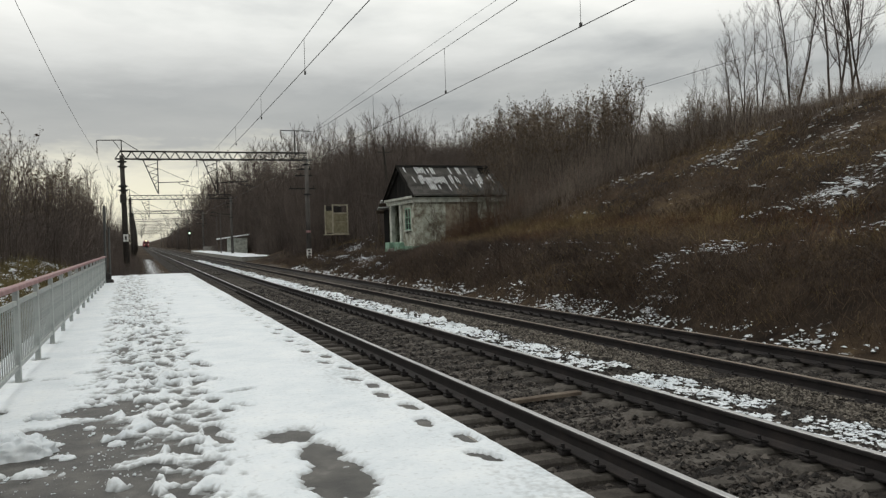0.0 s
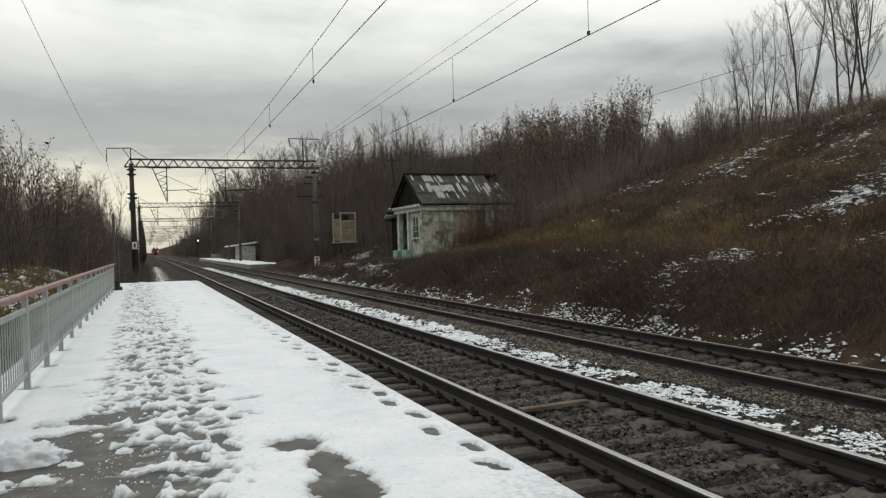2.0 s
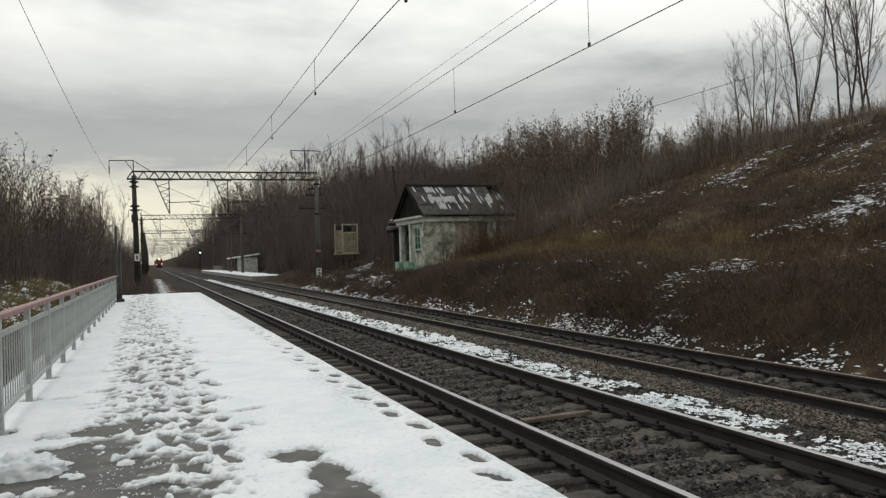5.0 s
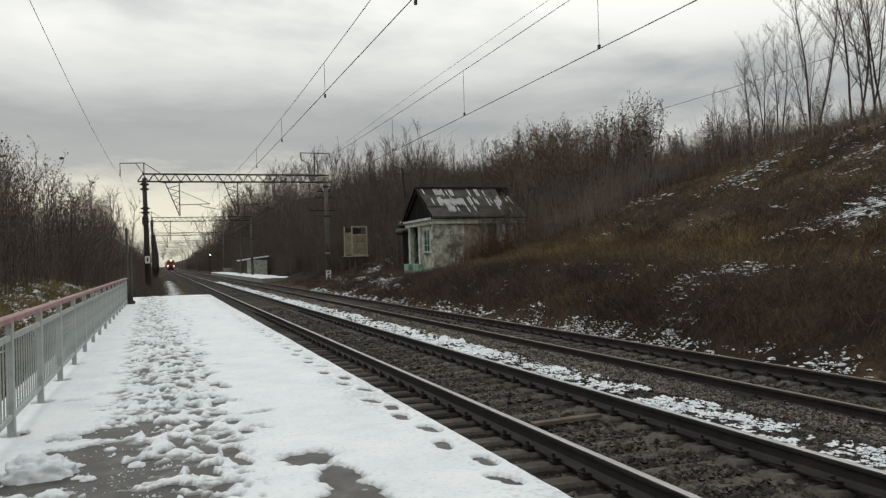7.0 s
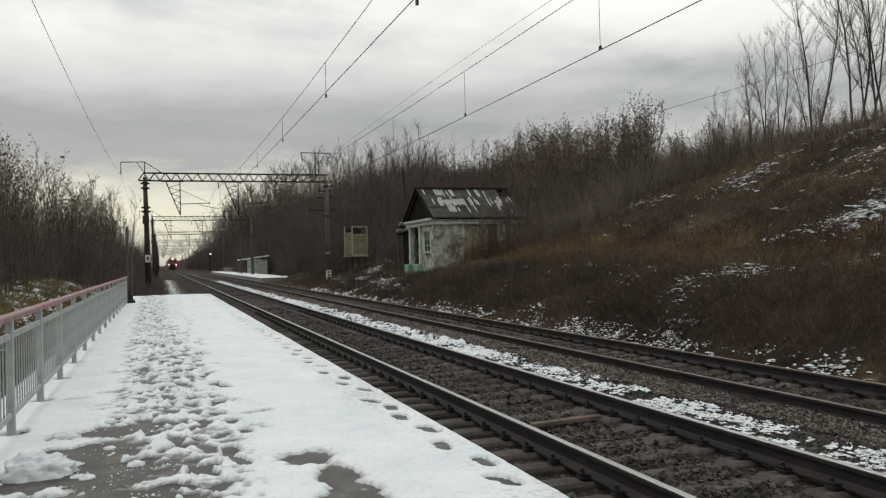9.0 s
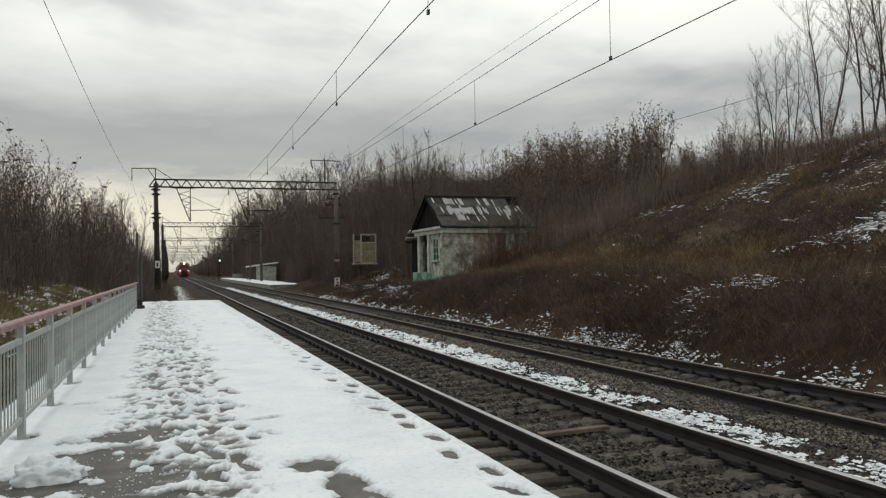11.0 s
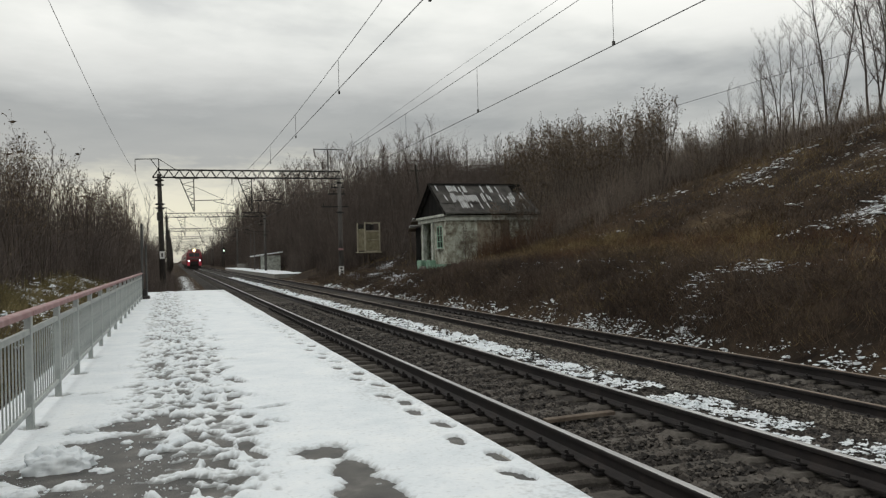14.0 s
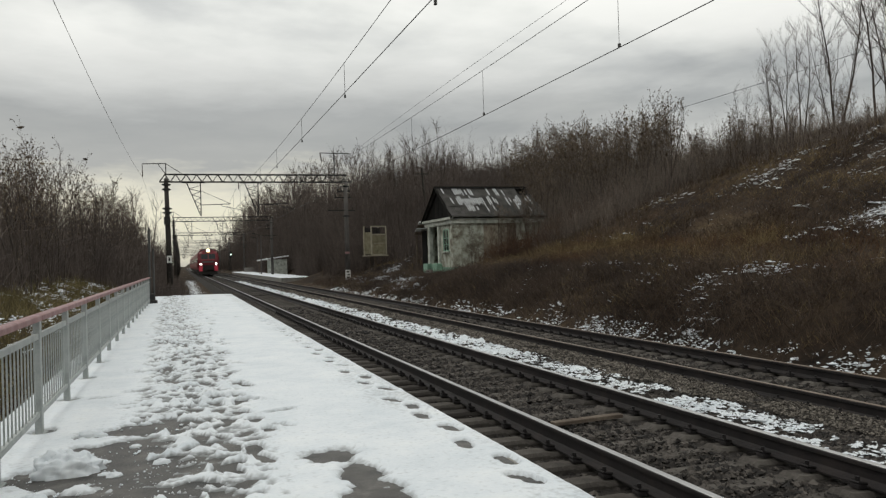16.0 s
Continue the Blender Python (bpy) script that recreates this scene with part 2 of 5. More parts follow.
SCRUB = surface("dark_brown_scrub_twigs", [(0.042, 0.029, 0.021), (0.085, 0.058, 0.041), (0.15, 0.106, 0.072)], 0.25, 0.9, 0.0, 8, spread=0.4)
GRAVEL = surface("pale_brown_gravel", [(0.035, 0.03, 0.025), (0.075, 0.065, 0.054), (0.12, 0.105, 0.088), (0.19, 0.17, 0.145)], 9, 0.9, 0.3, 90, spread=0.6)
OLIVE = surface("olive_dead_grass", [(0.07, 0.058, 0.024), (0.14, 0.115, 0.05), (0.24, 0.195, 0.095)], 0.5, 0.9, 0.0, 8, spread=0.4)
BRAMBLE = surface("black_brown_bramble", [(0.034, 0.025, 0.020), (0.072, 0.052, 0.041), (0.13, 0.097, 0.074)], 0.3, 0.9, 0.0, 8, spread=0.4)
LEAF = surface("withered_leaves", [(0.06, 0.043, 0.028), (0.11, 0.08, 0.05), (0.17, 0.13, 0.085)], 0.6, 0.85, 0.0, 8, spread=0.5)
TRAIN_RED = surface("red_train_paint", [(0.10, 0.010, 0.014), (0.15, 0.014, 0.02), (0.19, 0.02, 0.026)], 0.8, 0.4, 0.05, 20)
TRAIN_PINK = surface("bright_red_panel", [(0.62, 0.05, 0.09), (0.75, 0.08, 0.12)], 1.0, 0.45, 0.0, 20)
TRAIN_GREY = surface("grey_train_roof", [(0.06, 0.05, 0.05), (0.10, 0.09, 0.088), (0.14, 0.13, 0.125)], 1, 0.6, 0.1, 20)
TRAIN_DARK = surface("dark_underframe", [(0.012, 0.011, 0.011), (0.025, 0.022, 0.02), (0.04, 0.036, 0.032)], 2, 0.7, 0.1, 20)
GLASS = surface("dark_window_glass", [(0.015, 0.018, 0.02), (0.03, 0.034, 0.036)], 1, 0.15, 0.0)
LAMP_WARM = glow("lit_headlight", (1.0, 0.8, 0.42), 5.0)
LAMP_WHITE = glow("lit_marker_lamp", (1.0, 0.93, 0.88), 5.0)
LAMP_SIGNAL = glow("lit_signal_lens", (0.75, 1.0, 0.75), 2.5)
WHITE = surface("white_sign_paint", [(0.6, 0.6, 0.58), (0.72, 0.72, 0.7)], 3, 0.6, 0.0)
BLACK = surface("black_sign_paint", [(0.015, 0.015, 0.015), (0.03, 0.03, 0.03)], 3, 0.7, 0.0)
PLANK = surface("weathered_plank", [(0.06, 0.045, 0.035), (0.11, 0.085, 0.065), (0.17, 0.14, 0.11)], 3, 0.9, 0.4, 40, stretch=(1, 0.15, 1))
GREY_SIGN = surface("grey_sign_steel", [(0.045, 0.045, 0.045), (0.075, 0.075, 0.073), (0.11, 0.11, 0.105)], 3, 0.6, 0.1, 40)


# ---- mesh helpers ----
class Geo:
    """Gathers vertices and faces of one mesh."""

    def __init__(self):
        self.v, self.f = [], []

    def add(self, verts, faces, m=None):
        k = len(self.v)
        self.v += [tuple(m @ Vector(p)) if m else tuple(p) for p in verts]
        self.f += [tuple(i + k for i in f) for f in faces]
        return self

    def box(self, x0, x1, y0, y1, z0, z1, m=None, c=0.0):
        """A box; c chamfers its four upright and top edges."""
        if not c:
            v = [(x, y, z) for z in (z0, z1) for y in (y0, y1) for x in (x0, x1)]
            return self.add(v, [(0, 2, 3, 1), (4, 5, 7, 6), (0, 1, 5, 4), (2, 6, 7, 3), (0, 4, 6, 2), (1, 3, 7, 5)], m)
        ring = [(x0 + c, y0), (x1 - c, y0), (x1, y0 + c), (x1, y1 - c), (x1 - c, y1), (x0 + c, y1), (x0, y1 - c), (x0, y0 + c)]
        cx, cy = (x0 + x1) / 2, (y0 + y1) / 2
        inner = [(x + (c if x < cx else -c), y + (c if y < cy else -c)) for x, y in ring]
        v = [(x, y, z0) for x, y in ring] + [(x, y, z1 - c) for x, y in ring] + [(x, y, z1) for x, y in inner]
        f = [tuple(range(7, -1, -1)), tuple(range(16, 24))]
        for r in (0, 8):
            f += [(r + i, r + (i + 1) % 8, r + 8 + (i + 1) % 8, r + 8 + i) for i in range(8)]
        return self.add(v, f, m)

    def rod(self, a, b, r0, r1=None, n=8):
        """A round bar from a to b."""
        a, b = Vector(a), Vector(b)
        r1 = r0 if r1 is None else r1
        q = (b - a).to_track_quat("Z", "Y")
        ring = [q @ Vector((math.cos(2 * math.pi * i / n), math.sin(2 * math.pi * i / n), 0)) for i in range(n)]
        v = [a + r0 * p for p in ring] + [b + r1 * p for p in ring]
        f = [(i, (i + 1) % n, n + (i + 1) % n, n + i) for i in range(n)] + [tuple(range(n - 1, -1, -1)), tuple(range(n, 2 * n))]
        return self.add(v, f)

    def path(self, points, r, n=5):
        """A continuous round wire through the points, which run along y."""
        v = [(x + r * math.cos(2 * math.pi * i / n), y, z + r * math.sin(2 * math.pi * i / n)) for x, y, z in points for i in range(n)]
        f = [(k * n + i, k * n + (i + 1) % n, (k + 1) * n + (i + 1) % n, (k + 1) * n + i) for k in range(len(points) - 1) for i in range(n)]
        return self.add(v, f)

    def prism(self, outline, axis, a, b):
        """An outline of two coordinates drawn along an axis from a to b."""
        n = len(outline)
        put = {"x": lambda p, t: (t, p[0], p[1]), "y": lambda p, t: (p[0], t, p[1]), "z": lambda p, t: (p[0], p[1], t)}[axis]
        v = [put(p, a) for p in outline] + [put(p, b) for p in outline]
        return self.add(v, [(i, (i + 1) % n, n + (i + 1) % n, n + i) for i in range(n)] + [tuple(range(n - 1, -1, -1)), tuple(range(n, 2 * n))])

    def mesh(self, name, material, smooth=False):
        me = bpy.data.meshes.new(name)
        me.from_pydata(self.v, [], self.f)
        me.materials.append(material)
        bm = bmesh.new()
        bm.from_mesh(me)
        bmesh.ops.recalc_face_normals(bm, faces=bm.faces[:])
        bm.to_mesh(me)
        bm.free()
        if smooth:
            me.polygons.foreach_set("use_smooth", [True] * len(me.polygons))
        return me


def part(name, geo, material, parent=None, label="", smooth=False):
    """Links a Geo or a mesh as one object under a thing or a part."""
    ob = new(name, geo.mesh(name, material, smooth) if isinstance(geo, Geo) else geo)
    ob.parent = parent
    return tagged(ob, label)


def thing(name, label, category, group="", kind="", at=(0, 0, 0)):
    ob = new(name)
    ob.empty_display_size = 0.2
    ob.location = at
    return tagged(ob, label, category, group, kind)


def bulk(name, verts, tris, material, smooth=False):
    """A large mesh from arrays of vertices and faces of one size."""
    verts, tris = np.asarray(verts, np.float32), np.asarray(tris, np.int32)
    k = tris.shape[1]
    me = bpy.data.meshes.new(name)
    me.vertices.add(len(verts))
    me.vertices.foreach_set("co", verts.ravel())
    me.loops.add(tris.size)
    me.loops.foreach_set("vertex_index", tris.ravel())
    me.polygons.add(len(tris))
    me.polygons.foreach_set("loop_start", np.arange(0, tris.size, k, dtype=np.int32))
    me.polygons.foreach_set("use_smooth", np.full(len(tris), smooth))
    me.update(calc_edges=True)
    me.materials.append(material)
    return me


rng = np.random.default_rng(7)


def lattice(nx, ny, seed):
    return np.random.default_rng(seed).random((nx, ny))


GRID = lattice(256, 256, 3)


def wave(x, y, scale, k=0):
    """Smooth random heights between 0 and 1, over arrays."""
    x, y = np.asarray(x, float) / scale + 17.3 * k, np.asarray(y, float) / scale + 5.1 * k
    i, j = np.floor(x).astype(int), np.floor(y).astype(int)
    u, v = x - i, y - j
    u, v = u * u * (3 - 2 * u), v * v * (3 - 2 * v)
    g = lambda a, b: GRID[a % 256, b % 256]
    return (g(i, j) * (1 - u) + g(i + 1, j) * u) * (1 - v) + (g(i, j + 1) * (1 - u) + g(i + 1, j + 1) * u) * v


def rough(x, y, scale, octaves=4, k=0):
    total, amp, norm = 0.0, 1.0, 0.0
    for o in range(octaves):
        total = total + amp * wave(x, y, scale / 2**o, k + o)
        norm += amp
        amp *= 0.55
    return total / norm


# ---- the ground: one sheet, cut by the railway, rising to a hill and a low bank ----
PLAT_Z, PLAT_L, PLAT_R, PLAT_END = 0.2, -1.75, 2.31, 41.0
TRACKS = ((4.177, 0.0), (8.342, -0.171))
NEAR = ([-0.9, 9.9, 10.6, 10.9, 11.7, 12.6, 13.3, 15.5, 17, 18.5, 20, 25, 29, 31.5, 40, 60, 150, 600], [-0.62, -0.62, -0.5, -0.3, 0.45, 1.0, 1.12, 1.3, 1.65, 2.35, 3.1, 5.3, 6.9, 7.4, 7.8, 8, 8.5, 9])
FAR = ([-0.9, 9.9, 10.6, 11.2, 12.2, 13.4, 15, 17.5, 20, 25, 30, 40, 60, 150, 600], [-0.62, -0.62, -0.5, -0.2, 0.22, 0.4, 0.45, 1.0, 1.9, 4.4, 6.6, 7.8, 8, 8.2, 9])
WOODS = ([-0.9, 9.9, 10.6, 11.5, 12.5, 14, 16, 18, 20, 24, 30, 40, 60, 150, 600], [-0.62, -0.62, -0.5, -0.3, 0.05, 0.6, 2.3, 4.4, 6.0, 8.2, 9.8, 10.8, 11.2, 11.5, 12])
LEFT = ([-600, -150, -60, -30, -14, -8, -5, -3.2, -1.9, -0.9], [12, 9, 5.5, 3.6, 2.2, 1.55, 1.1, 0.55, -0.15, -0.62])


def ground(x, y):
    x, y = np.asarray(x, float), np.asarray(y, float)
    s = np.clip((y - 34) / 9, 0, 1)
    s = s * s * (3 - 2 * s)
    z = np.interp(x, *NEAR) * (1 - s) + np.interp(x, *FAR) * s
    w = np.clip((y - 58) / 22, 0, 1)
    flat = np.clip((y - 84) / 10, 0, 1) * np.clip((182 - y) / 20, 0, 1)
    z = z * (1 - w) + np.interp(np.where(x > 11, x - 3.5 * flat * np.clip((x - 11) / 3, 0, 1), x), *WOODS) * w
    z = np.where(x < -0.9, np.interp(x, *LEFT), z)
    off = np.clip(np.maximum(x - 10.8, -2.2 - x), 0, 4) / 4
    return z + off * (0.9 * (rough(x, y, 7.0, 4) - 0.5) + 0.35 * (rough(x, y, 1.3, 2, 9) - 0.5))


def snowy(x, y):
    """How readily old snow lies: patches on the hill, along the cess and behind the fence."""
    s = 0.2 + 0.1 * rough(x, y, 5.0, 3, 4)
    for cx, cy, rx, ry, a in PATCHES:
        s = s + a * np.exp(-(((x - cx) / rx) ** 2 + ((y - cy) / ry) ** 2))
    s = s + 0.06 * np.exp(-(((x - 10.9) / 0.35) ** 2)) + 0.07 * np.exp(-(((x + 3.4) / 1.6) ** 2)) - 0.3 * ((x > -0.9) & (x < 10.0) & (y < PLAT_END))
    s = s + 0.5 * np.exp(-(((x - 1.3) / 0.5) ** 2)) * ((y > PLAT_END) & (y < 130))
    return s


PATCHES = [(18.8, 17.0, 1.1, 1.2, 0.26), (20.6, 17.5, 1.0, 1.0, 0.12), (13.3, 15.5, 0.7, 1.0, 0.18), (12.4, 16.6, 0.7, 0.8, 0.15), (13.4, 20.5, 0.35, 2.6, 0.17), (13.4, 26.5, 0.3, 2.4, 0.18), (11.3, 15.6, 0.4, 0.6, 0.16), (25.8, 41.5, 1.6, 0.9, 0.14), (23.4, 26.8, 1.6, 1.1, 0.13), (24.6, 22.4, 1.6, 1.2, 0.14), (28.2, 25.5, 1.2, 0.8, 0.17), (15.9, 14.2, 1.0, 0.5, 0.15), (22.0, 33.0, 1.4, 1.0, 0.13), (11.7, 41.5, 0.4, 2.0, 0.24), (16.0, 61.5, 0.9, 0.8, 0.3), (21.5, 43.0, 1.2, 1.0, 0.12), (-4.8, 30.0, 1.3, 6.0, 0.09), (-3.2, 18.0, 0.9, 9.0, 0.04), (-6.0, 40.0, 2.0, 6.0, 0.12), (13.4, 54.0, 0.9, 2.5, 0.26), (12.8, 45.5, 0.8, 2.6, 0.26), (15.0, 58.5, 0.8, 1.4, 0.3), (13.0, 59.0, 0.4, 1.5, 0.3), (13.8, 42.0, 0.5, 2.0, 0.2), (12.2, 10.5, 1.4, 3.0, -0.13)]


def build_ground():
    xs = np.unique(np.concatenate([np.linspace(-1500, -100, 12), np.linspace(-100, -20, 17), np.arange(-20, -1, 0.5), np.linspace(-1, 10, 12), np.arange(10, 36, 0.26), np.arange(36, 90, 2.0), np.linspace(90, 1500, 14)]))
    ys = np.unique(np.concatenate([np.linspace(-300, -10, 8), np.arange(-10, 62, 0.32), np.arange(62, 140, 1.5), np.arange(140, 700, 14), np.linspace(700, 3000, 12)]))
    X, Y = np.meshgrid(xs, ys, indexing="ij")
    Z = ground(X, Y)
    n, m = X.shape
    i = (np.arange(n - 1)[:, None] * m + np.arange(m - 1)[None, :]).ravel()
    me = bulk("ground", np.stack([X, Y, Z], -1).reshape(-1, 3), np.stack([i, i + m, i + m + 1, i + 1], -1), SOIL, True)
    me.attributes.new("snowy", "FLOAT", "POINT").data.foreach_set("value", snowy(X, Y).ravel().astype(np.float32))
    tagged(new("ground", me), "brown winter ground with dead grass and thin old snow", "ground", kind="structure")


build_ground()


# ---- platform: asphalt slab with a trodden sheet of snow ----
def build_platform():
    slab = tagged(part("platform", Geo().box(PLAT_L, PLAT_R - 0.12, -6, PLAT_END, -0.6, PLAT_Z), ASPHALT), "low railway platform of wet dark asphalt", "platform", kind="structure")
    g = Geo()
    for k in range(16):
        g.box(PLAT_R - 0.115, PLAT_R - 0.005, -6 + 2.9375 * k + 0.01, -6 + 2.9375 * (k + 1) - 0.01, -0.6, PLAT_Z - 0.002)
    tagged(part("platform_edge", g, KERB), "concrete edge slabs of the platform", "kerb", kind="structure")
    ys = np.concatenate([np.arange(-3, 3, 0.2), np.arange(3, 13, 0.026), np.arange(13, 22, 0.05), np.arange(22, PLAT_END + 0.25, 0.1)])
    xs = np.arange(PLAT_L, PLAT_R + 0.03, 0.026)
    X, Y = np.meshgrid(xs, ys, indexing="ij")
    H = 0.030 + 0.020 * (rough(X, Y, 1.6, 3) - 0.5) + 0.004 * (rough(X, Y, 0.12, 2, 5) - 0.5)
    H = H * (1 - 0.4 * np.clip((X - 1.6) / 0.4, 0, 1))
    speck = rough(X, Y, 0.07, 2, 17) - 0.5
    edge = 0.75 * (rough(X, Y, 0.5, 4, 11) - 0.5) + 0.35 * (rough(X, Y * 0.6, 0.11, 3, 13) - 0.5)

    def bare(cx, cy, rx, ry, a, ragged=0.9, tilt=0.0, soft=0.4):
        dx, dy = X - cx, Y - cy
        d = np.hypot((dx + tilt * dy) / rx, dy / ry) + ragged * edge
        return a * np.clip((1.0 - d + 0.5 * speck) / soft, 0, 1)

    # the trodden track along the platform
    line = 0.06 + 0.2 * (wave(Y, 0 * Y, 4.0, 3) - 0.5) - 0.012 * (Y - 6)
    lane = np.clip(1.35 - np.abs(X - line) / (0.46 + 0.12 * wave(Y, 0 * Y, 2.0, 8)), 0, 1)
    chop = rough(X * 1.1, Y * 0.75, 0.17, 3, 21)
    H = H - lane * (0.012 + np.clip((chop - 0.42) * 0.26, -0.035, 0.045))
    H = np.maximum(H, np.where(lane > 0.02, 0.004 + 0.006 * chop, H))
    for args in BARE:
        H = H - bare(*args)
    # single footprints: along the edge, beside and all over the track
    for fx, fy, turn, deep in PRINTS:
        i0, i1 = np.searchsorted(xs, (fx - 0.35, fx + 0.35))
        j0, j1 = np.searchsorted(ys, (fy - 0.35, fy + 0.35))
        if i1 <= i0 or j1 <= j0:
            continue
        c, s = math.cos(turn), math.sin(turn)
        bx, by = X[i0:i1, j0:j1] - fx, Y[i0:i1, j0:j1] - fy
        u, v = bx * c - by * s, bx * s + by * c
        waist = 0.07 - 0.018 * np.exp(-(((v + 0.03) / 0.04) ** 2))
        sole = np.hypot(u / waist, v / 0.16) + 0.5 * edge[i0:i1, j0:j1]
        H[i0:i1, j0:j1] += 0.010 * np.exp(-(((sole - 1.5) / 0.25) ** 2)) - deep * np.clip((1.15 - sole) / 0.16, 0, 1)
    # rounded rims
    H = H + np.where(H < 0.03, 0.006 * (rough(X, Y, 0.06, 2, 55) - 0.5), 0)
    rim = np.minimum(np.minimum(X - PLAT_L, PLAT_R + 0.02 - X), PLAT_END + 0.2 - Y)
    H = np.where(rim < 0.06, np.minimum(H, 0.04) - 0.06 * (1 - np.clip(rim / 0.06, 0, 1)) ** 2, H)
    X = X + np.where(X > PLAT_R - 0.15, 0.03 * (rough(X * 0, Y, 0.9, 3, 2) - 0.5), 0)
    H = np.maximum(H, -0.03)
    n, m = X.shape
    i = (np.arange(n - 1)[:, None] * m + np.arange(m - 1)[None, :]).ravel()
    me = bulk("snow_sheet", np.stack([X, Y, PLAT_Z + H], -1).reshape(-1, 3), np.stack([i, i + m, i + m + 1, i + 1], -1), TRODDEN, True)
    thin = np.clip((0.024 - H) / 0.024, 0, 1) * (0.55 + 0.45 * lane)
    me.attributes.new("thin", "FLOAT", "POINT").data.foreach_set("value", thin.ravel().astype(np.float32))
    tagged(new("snow_sheet", me), "trodden wet snow with footprints and bare patches on the platform", "snow", kind="structure")


BARE = [(-0.40, 7.62, 0.46, 0.27, 0.09, 1.1, -0.6), (-0.60, 6.85, 0.6, 0.36, 0.09, 1.2, -0.4), (-0.62, 6.1, 0.7, 0.42, 0.09, 1.3), (-0.55, 5.35, 0.8, 0.42, 0.09, 1.4), (1.0, 5.92, 0.30, 0.3, 0.07, 0.8, 0.0, 0.7), (1.13, 5.35, 0.19, 0.4, 0.07, 0.8, 0.0, 0.7), (1.08, 4.7, 0.26, 0.45, 0.08, 0.8, 0.0, 0.6), (-0.8, 4.6, 0.9, 0.5, 0.09, 1.5)]
BARE += [(-1.24, 2.49 + 1.8 * k, 0.12, 0.15, 0.06, 0.6) for k in range(1, 7)]
PRINTS = []
for k in range(46):
    PRINTS.append((2.10 + 0.05 * (1 if k % 2 else -1) + random.uniform(-0.03, 0.03) - 0.004 * k, 4.7 + 0.56 * k + random.uniform(-0.1, 0.1), random.uniform(-0.7, 0.2), random.uniform(0.065, 0.085)))
for k in range(60):
    PRINTS.append((0.52 + random.uniform(-0.16, 0.2), 6.0 + 0.52 * k + random.uniform(-0.2, 0.2), random.uniform(-0.5, 0.5), random.uniform(0.03, 0.06)))
for k in range(900):
    y = 4.5 + 33 * random.random()
    PRINTS.append((0.06 - 0.012 * (y - 6) + random.gauss(0, 0.27), y, random.gauss(0, 0.9), random.uniform(0.008, 0.028)))
for k in range(70):
    y = 22 + 15 * random.random()
    PRINTS.append((random.uniform(-0.9, 1.6), y, random.gauss(0, 0.5), random.uniform(0.03, 0.055)))
for x, y in ((-0.52, 11.7), (0.85, 7.9), (0.62, 8.7), (-0.55, 9.9)):
    PRINTS.append((x, y, 1.2, 0.06))
build_platform()


# ---- tracks ----
def rail_outline(x, top):
    half = [(0.0, 0.0), (0.030, -0.001), (0.0365, -0.010), (0.036, -0.036), (0.011, -0.046), (0.009, -0.13), (0.03, -0.15), (0.075, -0.165), (0.075, -0.18)]
    ring = [(x + a, top + b) for a, b in half] + [(x - a, top + b) for a, b in reversed(half[1:])]
    return ring


def build_tracks():
    for k, (cx, top) in enumerate(TRACKS):
        for side in (-1, 1):
            rx = cx + side * 0.7975
            rail = part("rail", Geo().prism(rail_outline(rx, top - 0.003), "y", -8, 760), RUST)
            tagged(rail, "rusty steel rail with a worn bright head" if k == 0 else "rusty steel rail with a dull brown head", "rail", "rails of the two tracks")
            part("rail_head", Geo().prism([(rx - 0.031, top - 0.004), (rx - 0.027, top), (rx + 0.027, top), (rx + 0.031, top - 0.004)], "y", -8, 760), HEAD if k == 0 else HEAD_OLD, rail, "polished running surface")
        base = top - 0.19
        ends = (cx - 1.95, cx - 1.5, cx + 1.5, cx + 2.1) if k == 0 else (cx - 1.9, cx - 1.5, cx + 1.5, cx + 2.0)
        bed = Geo().prism([(ends[0], base - 0.5), (ends[1], base - 0.055), (ends[2], base - 0.045), (ends[3], base - 0.5)], "y", -8, 760)
        tagged(part("ballast_bed", bed, BALLAST), "dark crushed-stone ballast under the track", "ballast", kind="structure")
    mid = Geo().prism([(5.1, -0.5), (5.45, -0.215), (6.3, -0.255), (7.0, -0.315), (7.44, -0.335), (7.46, -0.6)], "y", -8, 760)
    tagged(part("ballast_bed", mid, BALLAST), "gravel strip between the two tracks", "ballast", kind="structure")


def sleeper_mesh():
    prof = [(-1.35, -0.02), (-1.33, 0.0), (-0.98, 0.0), (-0.95, -0.012), (-0.62, -0.012), (-0.55, 0.0), (-0.5, -0.03), (0.5, -0.03), (0.55, 0.0), (0.62, -0.012), (0.95, -0.012), (0.98, 0.0), (1.33, 0.0), (1.35, -0.02)]
    v, f = [], []
    for x, z in prof:
        v += [(x, -0.145, z - 0.16), (x, -0.125, z - 0.03), (x, -0.095, z), (x, 0.095, z), (x, 0.125, z - 0.03), (x, 0.145, z - 0.16)]
    for i in range(len(prof) - 1):
        f += [(6 * i + j, 6 * i + j + 1, 6 * i + j + 7, 6 * i + j + 6) for j in range(5)]
    f += [tuple(range(6)), tuple(range(6 * len(prof) - 1, 6 * len(prof) - 7, -1))]
    return Geo().add(v, f)


